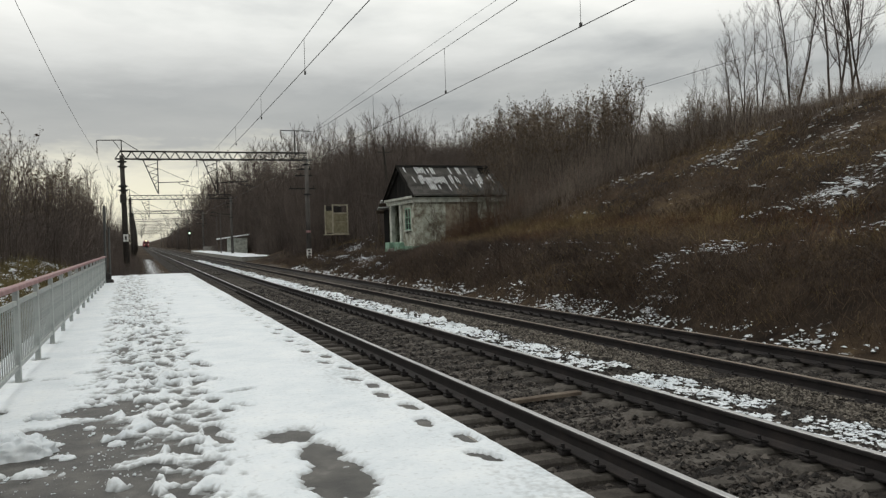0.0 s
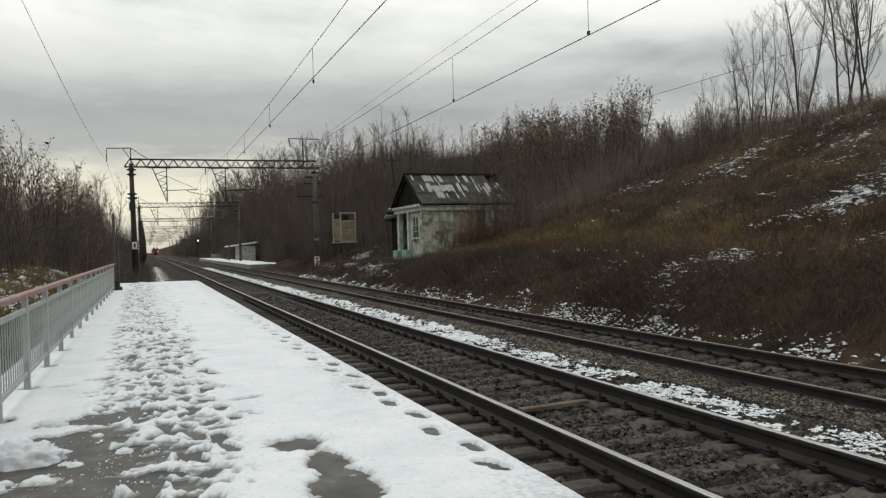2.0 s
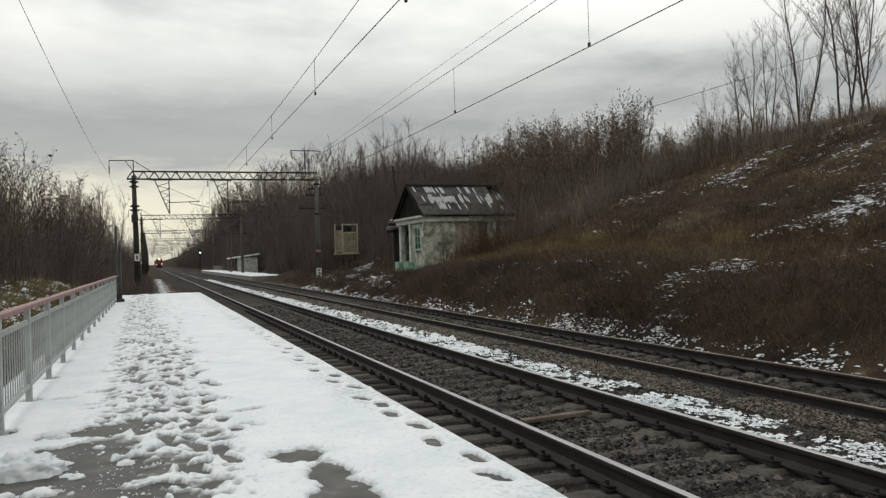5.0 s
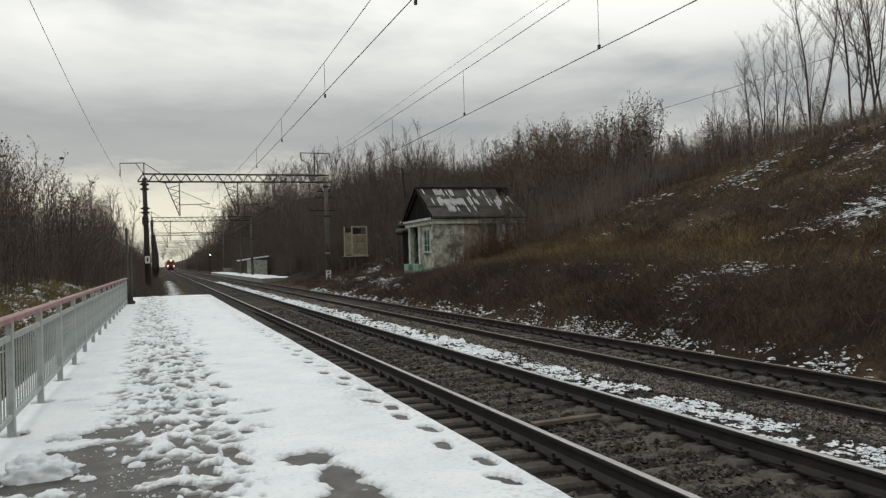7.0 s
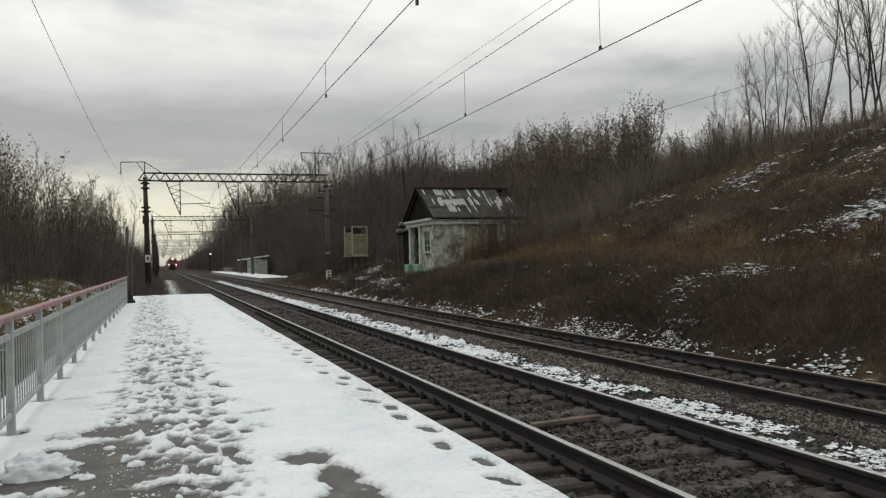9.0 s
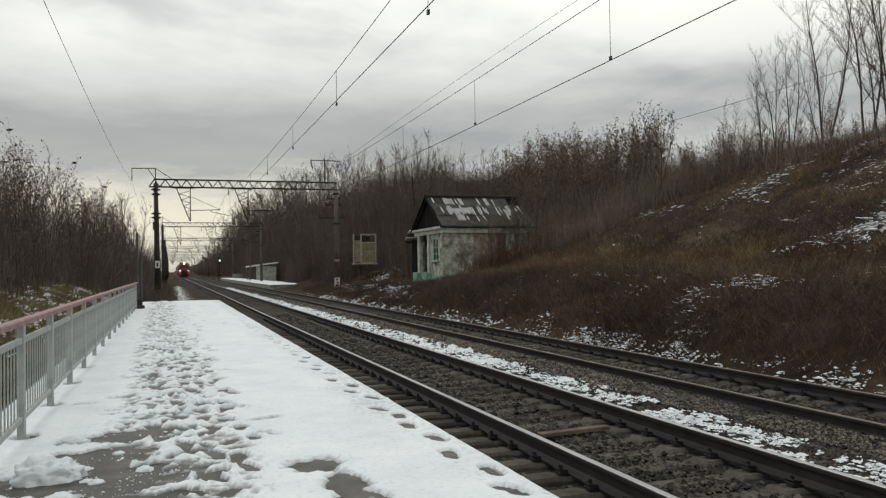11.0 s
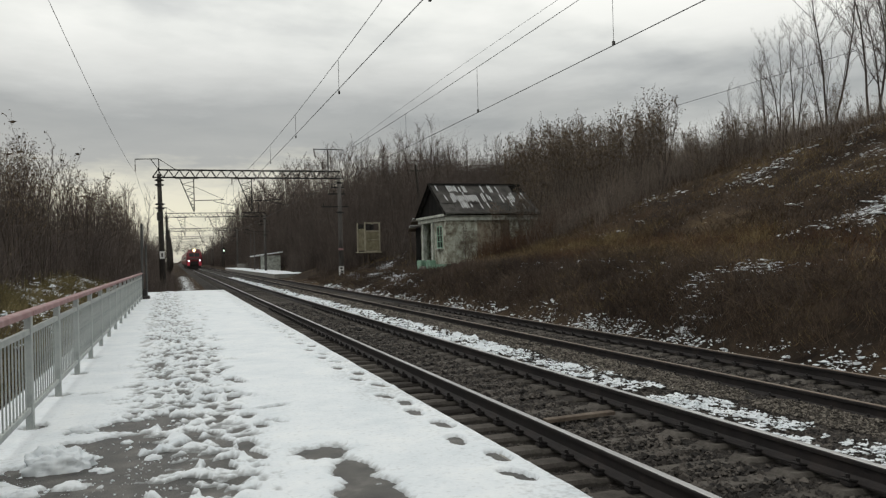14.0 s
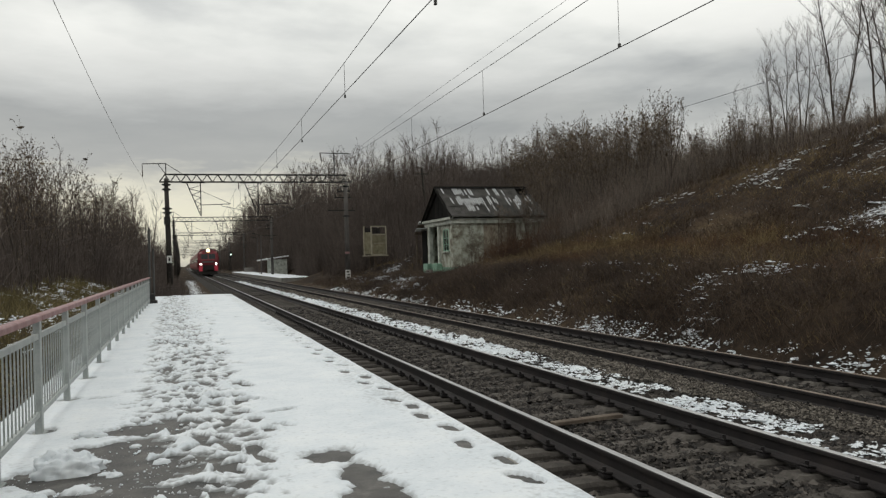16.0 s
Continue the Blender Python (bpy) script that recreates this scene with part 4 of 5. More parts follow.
    part("cornice", Geo().box(hx - 0.28, hx + L + 0.2, y0 - 0.28, y0 - 0.0, z1 - 0.05, z1 + 0.1).box(hx - 0.28, hx + 0.02, y0 - 0.0, y1 + 0.2, z1 - 0.05, z1 + 0.1), TRIM, t, "pale plaster cornice")
    # boarded gable
    n = 14
    for k in range(n):
        a, b = y0 - 0.1 + (y1 - y0 + 0.2) * k / n, y0 - 0.1 + (y1 - y0 + 0.2) * (k + 1) / n
        ha, hb = [z1 + 0.1 + (top - z1 - 0.15) * (1 - abs(y - ym) / (ym - y0 + 0.1)) for y in (a, b)]
        part("gable_board", Geo().prism([(a, z1 + 0.08), (b - 0.015, z1 + 0.08), (b - 0.015, max(hb, z1 + 0.09)), (a, max(ha, z1 + 0.09))], "x", hx - 0.02 - 0.01 * (k % 2), hx + 0.05), BOARD, t, "black weathered gable board" if k == 0 else "")
    # corrugated roofing sheets, in rows; some slipped, some missing
    roof = part("roof", Geo().prism([(y0 - 0.3, z1 + 0.05), (ym, top - 0.08), (y1 + 0.3, z1 + 0.05), (y1 + 0.3, z1 - 0.02), (ym, top - 0.16), (y0 - 0.3, z1 - 0.02)], "x", hx - 0.1, hx + L + 0.25), BOARD, t, "dark roof boarding under broken slates")
    wave_n, sheet_w = 7, 0.92
    slope = math.atan2(top - z1 - 0.05, ym - y0 + 0.4)
    run = math.hypot(top - z1 - 0.05, ym - y0 + 0.4)
    for sidey in (-1, 1):
        for r in range(3):
            for c in range(7):
                if sidey < 0 and (r == 2 and c == 6):
                    continue
                g = Geo()
                v, f = [], []
                length = run / 3 + 0.12
                for i in range(wave_n * 4 + 1):
                    x = sheet_w * i / (wave_n * 4)
                    z = 0.025 * math.cos(2 * math.pi * i / 4)
                    v += [(x, 0, z), (x, length, z + 0.0), (x, 0, z - 0.012), (x, length, z - 0.012)]
                for i in range(wave_n * 4):
                    f += [(4 * i, 4 * i + 1, 4 * i + 5, 4 * i + 4), (4 * i + 2, 4 * i + 6, 4 * i + 7, 4 * i + 3), (4 * i, 4 * i + 4, 4 * i + 6, 4 * i + 2)]
                m = Matrix.Translation((hx - 0.2 + c * 0.9, y0 - 0.4, z1 + 0.07)) @ Matrix.Rotation(slope, 4, "X") @ Matrix.Translation((0, r * run / 3, 0.05 + 0.03 * (r == 1))) @ Matrix.Rotation(random.uniform(-0.03, 0.03), 4, "Z") @ Matrix.Rotation(random.uniform(-0.015, 0.03), 4, "X")
                if sidey > 0:
                    m = Matrix.Translation((0, 2 * ym, 0)) @ Matrix.Diagonal((1, -1, 1, 1)) @ m
                g.add(v, f, m)
                part("roof_sheet", g, SLATE, roof)
                if sidey < 0:
                    # snow left in the troughs
                    for i in range(wave_n):
                        chance = {2: 0.5, 1: 0.9, 0: 0.3}[r] if c in (1, 2) else {2: 0.6, 1: 0.3, 0: 0.05}[r] if c == 4 else ({2: 0.15, 1: 0.4, 0: 0.1}[r] if c in (3, 5) else 0.1)
                        if random.random() < chance:
                            a, b = random.uniform(0.0, 0.35), random.uniform(0.6, 1.0)
                            if r == 0:
                                a, b = min(a, 0.4) + 0.3, 0.98
                            x = sheet_w * (i + 0.5) / wave_n
                            ww = random.uniform(0.035, 0.06)
                            sn = Geo().add([(x - ww, a * length, -0.012), (x + ww, a * length, -0.012), (x + ww, b * length, -0.012), (x - ww, b * length, -0.012), (x, a * length + 0.02, 0.022), (x, b * length - 0.02, 0.022)], [(0, 1, 4), (1, 2, 5, 4), (2, 3, 5), (3, 0, 4, 5), (0, 3, 2, 1)], m)
                            part("snow_streak", sn, SLUSH, roof)
    part("ridge_board", Geo().prism([(ym - 0.22, top + 0.0), (ym, top + 0.16), (ym + 0.22, top + 0.0), (ym, top + 0.09)], "x", hx - 0.3, hx + 4.0).prism([(ym - 0.2, top - 0.03), (ym, top + 0.12), (ym + 0.2, top - 0.03), (ym, top + 0.06)], "x", hx + 4.1, hx + L + 0.2), BOARD, t)
    for sidey in (-1, 1):
        a, b = (ym + sidey * (ym - y0 + 0.45), z1 + 0.02), (ym, top + 0.05)
        part("barge_board", Geo().rod((hx - 0.26, a[0], a[1]), (hx - 0.26, b[0], b[1]), 0.06, n=4), BOARD, t)
    # side annex roof behind
    a = thing("house_annex", "collapsed lean-to with a sagging snowy plank roof", "shed")
    for k in range(4):
        part("roof_plank", Geo().prism([(51.9 + 0.35 * k, 4.25 - 0.22 * k), (52.2 + 0.35 * k, 4.1 - 0.22 * k), (52.2 + 0.35 * k, 4.04 - 0.22 * k), (51.9 + 0.35 * k, 4.19 - 0.22 * k)], "x", 15.5, 18.5), SLUSH if k in (0, 2) else PLANK, a)
    part("wall", Geo().box(16.0, 18.3, 51.9, 53.0, 0.4, 3.6), BOARD, a)
    part("post", Geo().rod((15.7, 53.3, 0.3), (15.7, 53.3, 3.6), 0.06, n=6), PLANK, a)


build_house()


# ---- yellow cabinet on legs ----
def build_cabinet():
    t = thing("trackside_cabinet", "faded yellow steel box on tall legs beside the railway", "cabinet")
    t.matrix_basis = pose(14.7, 63, 0, 0, 0, 20)
    W, D, za, zb = 1.5, 1.2, 2.1, 4.5
    for x in (0.04, W - 0.04):
        for y in (0.04, D - 0.04):
            part("frame_post", Geo().box(x - 0.05, x + 0.05, y - 0.05, y + 0.05, za, zb, c=0.01), CABINET_FRAME, t)
    part("panel", Geo().box(0.09, W - 0.09, 0.06, 0.1, za + 0.1, zb - 0.75), YELLOW, t, "faded yellow front panel")
    part("panel", Geo().box(0.06, 0.1, 0.09, D - 0.09, za + 0.1, zb - 0.5), YELLOW, t)
    part("panel", Geo().box(W - 0.1, W - 0.06, 0.09, D - 0.09, za + 0.1, zb - 0.75), YELLOW, t)
    part("panel", Geo().box(0.1, W - 0.1, D - 0.1, D - 0.06, za + 0.1, zb - 0.1), TRAIN_DARK, t)
    part("small_door", Geo().box(0.7, W - 0.2, 0.035, 0.058, za + 1.0, zb - 0.85), YELLOW, t)
    for z in (zb - 0.75, za, zb - 0.09):
        part("crossbar", Geo().box(0.0, W, 0.01, 0.09, z, z + 0.09), CABINET_FRAME, t)
    part("crossbar", Geo().box(0.3, W - 0.3, 0.02, 0.056, za + 0.95, za + 1.0), CABINET_FRAME, t)
    part("dark_gear", Geo().rod((0.5, 0.6, zb - 0.6), (0.5, 0.6, zb - 0.2), 0.16, n=8), RUST, t)
    part("dark_gear", Geo().rod((1.05, 0.6, zb - 0.6), (1.05, 0.6, zb - 0.15), 0.2, n=8), RUST, t)
    part("floor_plate", Geo().box(-0.08, W + 0.08, -0.08, D + 0.08, za - 0.08, za), CABINET_FRAME, t)
    for x, y, dx in ((0.5, 0.3, 0.0), (1.0, 0.3, 0.25), (0.5, 1.0, -0.1), (1.0, 1.0, 0.2)):
        part("leg", Geo().rod((x + dx, y, 0.0), (x, y, za - 0.06), 0.06, n=6), PLANK, t)


build_cabinet()


# ---- far platform, shed, low wall, signal ----
def build_far_station():
    far = tagged(part("platform_far", Geo().box(10.35, 13.6, 88, 178, -0.62, 0.05), KERB), "snow-covered low platform across the tracks", "platform", kind="structure")
    ys, xs = np.arange(87.9, 178.2, 0.5), np.linspace(10.3, 13.65, 14)
    X, Y = np.meshgrid(xs, ys, indexing="ij")
    Z = 0.10 + 0.05 * rough(X, Y, 2, 3)
    Z = np.where((X < 10.4) | (Y < 88.3), 0.04, Z)
    i = (np.arange(len(xs) - 1)[:, None] * len(ys) + np.arange(len(ys) - 1)[None, :]).ravel()
    tagged(new("snow_sheet", bulk("snow_sheet", np.stack([X, Y, Z], -1).reshape(-1, 3), np.stack([i, i + len(ys), i + len(ys) + 1, i + 1], -1), SNOW, True)), "smooth snow on the far platform", "snow", kind="structure")
    t = thing("shelter", "pale wooden station shelter with a slanting snowy roof", "shelter", at=(-1.4, 0, 0))
    part("wall", Geo().box(14.3, 17.4, 128, 128.2, -0.4, 2.3), TRIM, t, "whitewashed side wall")
    part("wall", Geo().box(17.2, 17.4, 128.2, 131, -0.4, 2.3), PLANK, t)
    part("wall", Geo().box(14.3, 17.2, 130.8, 131, -0.4, 2.3), PLANK, t)
    part("roof", Geo().prism([(13.0, 2.15), (17.7, 2.75), (17.7, 2.93), (13.0, 2.33)], "y", 127.5, 131.5), SLUSH, t, "slanting roof with old snow")
    for py in (127.7, 131.2):
        part("post", Geo().box(13.2, 13.35, py, py + 0.15, -0.4, 2.2), PLANK, t)
    w = thing("low_wall", "low grey board wall beside the far platform", "wall", at=(0, 0, 0))
    for k in range(6):
        part("panel", Geo().box(11.9 + 0.62 * k, 12.48 + 0.62 * k, 165, 165.1, 0.0, 1.0), KERB, w)
    s = thing("railway_signal", "black railway signal post with a lit pale green lamp", "signal", at=(12.0, 210, -0.4))
    part("post", Geo().rod((0, 0, 0), (0, 0, 5.6), 0.11, n=8), POLE_DARK, s)
    part("head", Geo().box(-0.3, 0.3, -0.2, 0.1, 3.8, 5.4, c=0.05), BLACK, s)
    part("lens", Geo().rod((0, -0.22, 4.7), (0, -0.3, 4.7), 0.19, n=12), LAMP_SIGNAL, s, "lit pale green lens")
    part("hood", Geo().box(-0.2, 0.2, -0.5, -0.2, 4.9, 4.95), BLACK, s)
    for x, y, h in ((10.6, 250, 6.0), (13.4, 150, 7.0), (14.2, 185, 7.5), (11.6, 124, 6.6)):
        p = thing("lamp_post", "thin dark lamp post beside the far platform", "lamp post", "lamp posts", at=(x, y, -0.5))
        part("pole", Geo().rod((0, 0, 0), (0, 0, h), 0.1, 0.07, 8), POLE, p)
        part("arm", Geo().rod((0, 0, h - 0.1), (-0.9, 0, h + 0.2), 0.04, n=5), STEEL_DARK, p)
        part("lamp_head", Geo().box(-1.3, -0.8, -0.12, 0.12, h + 0.15, h + 0.28, c=0.03), STEEL_DARK, p)


build_far_station()


# ---- snow heap and lumps at the bare patch ----
def snow_lump(name, at, sx, sy, sz, label, seed, n=22):
    r = np.random.default_rng(seed)
    v, f = [], []
    for i in range(n + 1):
        for j in range(2 * n):
            th, ph = math.pi / 2 * i / n, math.pi * j / n
            d = 1 + 0.3 * (float(noise.fractal(Vector((math.cos(ph) * math.cos(th) * 2.6 + seed, math.sin(ph) * math.cos(th) * 2.6, math.sin(th) * 2.6)), 0.9, 2.0, 6)))
            v.append((sx * d * math.cos(ph) * math.cos(th), sy * d * math.sin(ph) * math.cos(th), sz * d * math.sin(th) ** 0.7 - 0.01))
    m = 2 * n
    for i in range(n):
        f += [(i * m + j, i * m + (j + 1) % m, (i + 1) * m + (j + 1) % m, (i + 1) * m + j) for j in range(m)]
    t = tagged(part(name, Geo().add(v, f), SNOW, smooth=True), label, "snow")
    t.location = at
    return t


snow_lump("snow_mound", (-0.85, 6.28, PLAT_Z), 0.22, 0.17, 0.15, "rounded heap of shovelled wet snow on the asphalt", 3)
for k, (x, y, s) in enumerate(((-0.51, 6.05, 0.045), (-0.58, 6.12, 0.035), (-0.82, 7.6, 0.08), (-0.74, 7.55, 0.05), (-0.38, 7.9, 0.045), (-0.95, 5.6, 0.07), (-0.42, 6.95, 0.04), (-0.2, 6.3, 0.05), (-0.62, 6.5, 0.04))):
    tagged(snow_lump("snow_lump", (x, y, PLAT_Z), s * 1.3, s, s * 0.8, "small lump of wet snow lying on the platform", 10 + k, 9), group="snow lumps")


def build_loose_plank():
    a, b = Vector((3.76, 7.81, -0.165)), Vector((4.65, 7.89, -0.15))
    d = b - a
    m = Matrix.Translation(a) @ Matrix.Rotation(math.atan2(d.y, d.x), 4, "Z")
    t = tagged(part("loose_plank", Geo().box(0, d.length, -0.055, 0.055, -0.02, 0.02, m, c=0.006), PLANK), "weathered brown plank lying on the ballast between the rails", "plank")


build_loose_plank()


def build_crumbs():
    """Crumbs of snow strewn over the bare asphalt and the trodden track."""
    g = np.random.default_rng(91)
    n = 900
    x = -1.2 + 1.3 * g.random(n)
    y = 4.5 + 3.7 * g.random(n) ** 0.9
    ok = rough(x, y, 0.35, 3, 95) + 0.1 * g.random(n) > 0.5
    x, y = x[ok], y[ok]
    size = 0.006 * np.exp(0.65 * g.standard_normal(len(x)))
    v, t = stones(np.stack([x, y, PLAT_Z + 0.3 * size], -1), np.minimum(size, 0.035), 0.7)
    tagged(new("snow_crumbs", bulk("snow_crumbs", v, t, SNOW)), "small crumbs of snow strewn over the wet asphalt", "snow", kind="stuff")


build_crumbs()


# ---- the train: red electric unit coming up the near track ----
def build_train():
    t = thing("passenger_train", "red electric passenger train with lit headlights running on the rails", "train")
    half = [(1.62, 1.0), (1.7, 1.5), (1.7, 2.9), (1.6, 3.7), (1.3, 4.1), (0.7, 4.38), (0.0, 4.45)]
    ring = half + [(-a, b) for a, b in reversed(half[:-1])]
    for car in range(6):
        y0 = 0.0 + 22.0 * car
        body = part("car_body", Geo().prism(ring, "y", y0 + (1.1 if car == 0 else 0.3), y0 + 21.6), TRAIN_RED, t, "red painted car body")
        part("roof", Geo().prism([(1.36, 4.08), (0.72, 4.42), (0, 4.5), (-0.72, 4.42), (-1.36, 4.08)], "y", y0 + 1.0, y0 + 21.4), TRAIN_GREY, body, "grey roof")
        part("underframe", Geo().box(-1.4, 1.4, y0 + 1.0, y0 + 21, 0.45, 1.05), TRAIN_DARK, body)
        for b in (3.5, 18.0):
            bog = part("bogie", Geo().box(-1.15, 1.15, y0 + b - 1.7, y0 + b + 1.7, 0.35, 0.8), TRAIN_DARK, body)
            for d in (-1.2, 1.2):
                part("wheelset", Geo().rod((-0.83, y0 + b + d, 0.48), (-0.7, y0 + b + d, 0.48), 0.475, n=16).rod((0.7, y0 + b + d, 0.48), (0.83, y0 + b + d, 0.48), 0.475, n=16).rod((-0.7, y0 + b + d, 0.48), (0.7, y0 + b + d, 0.48), 0.08), RUST, bog)
        for side in (-1, 1):
            for k in range(9):
                part("side_window", Geo().box(min(side * 1.69, side * 1.712), max(side * 1.69, side * 1.712), y0 + 2.2 + 2.0 * k, y0 + 3.5 + 2.0 * k, 2.2, 3.05), GLASS, body)
    # cab front, leaning back above the sill
    cab = Geo()
    rows = [(0.1, 1.0, 1.5), (0.0, 1.5, 1.62), (0.0, 2.5, 1.64), (0.45, 3.6, 1.5), (0.8, 4.05, 1.15), (1.1, 4.4, 0.6)]
    v = []
    for y, z, w in rows:
        v += [(-w, y + 0.28, z), (-w * 0.75, y, z), (w * 0.75, y, z), (w, y + 0.28, z)]
    f = []
    for i in range(len(rows) - 1):
        f += [(4 * i + j, 4 * i + j + 1, 4 * i + j + 5, 4 * i + j + 4) for j in range(3)]
    for y, z, w in rows:
        v += [(-max(w, 1.3 if z > 4 else w), 1.3, z), (max(w, 1.3 if z > 4 else w), 1.3, z)]
    k = 4 * len(rows)
    for i in range(len(rows) - 1):
        f += [(4 * i, k + 2 * i, k + 2 * i + 2, 4 * i + 4), (4 * i + 3, 4 * i + 7, k + 2 * i + 3, k + 2 * i + 1)]
    cab.add(v, f)
    front = part("cab_front", cab, TRAIN_RED, t, "red cab front leaning back")
    for side in (-1, 1):
        a, b = sorted((side * 0.06, side * 1.12))
        part("windscreen", Geo().add([(a, 0.09, 2.72), (b, 0.09, 2.72), (b * 0.97, 0.43, 3.58), (a * 0.97, 0.43, 3.58), (a, 0.2, 2.72), (b, 0.2, 2.72), (b * 0.97, 0.53, 3.58), (a * 0.97, 0.53, 3.58)], [(0, 1, 2, 3), (4, 7, 6, 5), (0, 4, 5, 1), (1, 5, 6, 2), (2, 6, 7, 3), (3, 7, 4, 0)]), GLASS, front, "dark windscreen pane")
        m = part("marker_light", Geo().box(side * 1.2 - 0.22, side * 1.2 + 0.22, -0.04, 0.1, 1.72, 2.08, c=0.04), TRAIN_DARK, front)
        part("lens", Geo().rod((side * 1.2, -0.03, 1.9), (side * 1.2, -0.07, 1.9), 0.16, n=12), LAMP_WHITE, m, "lit white marker lamp")
        part("red_panel", Geo().box(side * 1.2 - 0.3, side * 1.2 + 0.3, -0.05, 0.2, 0.75, 1.62, c=0.03), TRAIN_PINK, front, "bright red corner panel")
        part("buffer", Geo().rod((side * 0.88, -0.35, 1.05), (side * 0.88, 0.1, 1.05), 0.14, n=10), TRAIN_DARK, front)
    part("grey_stripe", Geo().box(-1.0, 1.0, -0.02, 0.1, 2.15, 2.4), TRAIN_GREY, front)
    part("coupler_recess", Geo().box(-0.85, 0.85, -0.06, 0.2, 0.85, 1.72), TRAIN_DARK, front)
    part("coupler", Geo().box(-0.2, 0.2, -0.6, 0.0, 0.9, 1.2, c=0.04), RUST, front)
    part("rail_guard", Geo().box(-1.45, 1.45, -0.1, 0.3, 0.18, 0.72, c=0.05), TRAIN_DARK, front)
    brow = part("headlight", Geo().box(-0.45, 0.45, 0.55, 1.2, 3.85, 4.45, c=0.1), TRAIN_GREY, front, "headlight housing on the brow")
    part("lens", Geo().rod((0, 0.56, 4.15), (0, 0.5, 4.15), 0.27, n=16), LAMP_WARM, brow, "lit warm headlight")
    p = Geo().rod((-0.6, 7, 4.5), (-0.6, 8.4, 5.2), 0.03).rod((0.6, 7, 4.5), (0.6, 8.4, 5.2), 0.03).rod((-0.5, 8.4, 5.2), (-0.7, 7.2, 5.72), 0.03).rod((0.5, 8.4, 5.2), (0.7, 7.2, 5.72), 0.03).rod((-0.95, 7.2, 5.74), (0.95, 7.2, 5.74), 0.03).rod((-0.6, 8.4, 5.2), (0.6, 8.4, 5.2), 0.03)
    part("pantograph", p, STEEL_DARK, t)
    return t


train = build_train()


# ---- trees and scrub ----
def limbs(segs, material_name, sides=3):
    """Tapered bars from rows of (a, b, ra, rb), as vertices and triangles."""
    s = np.asarray(segs, float)
    a, b, ra, rb = s[:, 0:3], s[:, 3:6], s[:, 6], s[:, 7]
    d = b - a
    d /= np.linalg.norm(d, axis=1, keepdims=True) + 1e-9
    ref = np.where(np.abs(d[:, 2:3]) > 0.9, [[1.0, 0, 0]], [[0, 0, 1.0]])
    u = np.cross(d, ref)
    u /= np.linalg.norm(u, axis=1, keepdims=True) + 1e-9
    w = np.cross(d, u)
    ang = 2 * np.pi * np.arange(sides) / sides
    ring = np.cos(ang)[None, :, None] * u[:, None] + np.sin(ang)[None, :, None] * w[:, None]
    v = np.concatenate([a[:, None] + ra[:, None, None] * ring, b[:, None] + rb[:, None, None] * ring], 1)
    f = []
    for i in range(sides):
        j = (i + 1) % sides
        f += [(i, j, sides + j), (i, sides + j, sides + i)]
    t = np.asarray(f)[None] + (2 * sides * np.arange(len(s)))[:, None, None]
    return v.reshape(-1, 3), t.reshape(-1, 3)


def spikes(a, b, r):
    """Thin three-sided spikes from a to b."""
    d = b - a
    d = d / (np.linalg.norm(d, axis=1, keepdims=True) + 1e-9)
    u = np.cross(d, np.where(np.abs(d[:, 2:3]) > 0.9, [[1.0, 0, 0]], [[0, 0, 1.0]]))
    u /= np.linalg.norm(u, axis=1, keepdims=True) + 1e-9
    w = np.cross(d, u)
    ang = 2 * np.pi * np.arange(3) / 3
    ring = a[:, None] + r[:, None, None] * (np.cos(ang)[None, :, None] * u[:, None] + np.sin(ang)[None, :, None] * w[:, None])
    v = np.concatenate([ring, b[:, None]], 1)
    t = np.array([(0, 1, 3), (1, 2, 3), (2, 0, 3)])[None] + 4 * np.arange(len(a))[:, None, None]
    return v.reshape(-1, 3), t.reshape(-1, 3)


def joined(*pieces):
    vs, ts, k = [], [], 0
    for v, t in pieces:
        vs.append(v), ts.append(t + k)
        k += len(v)
    return np.concatenate(vs), np.concatenate(ts)


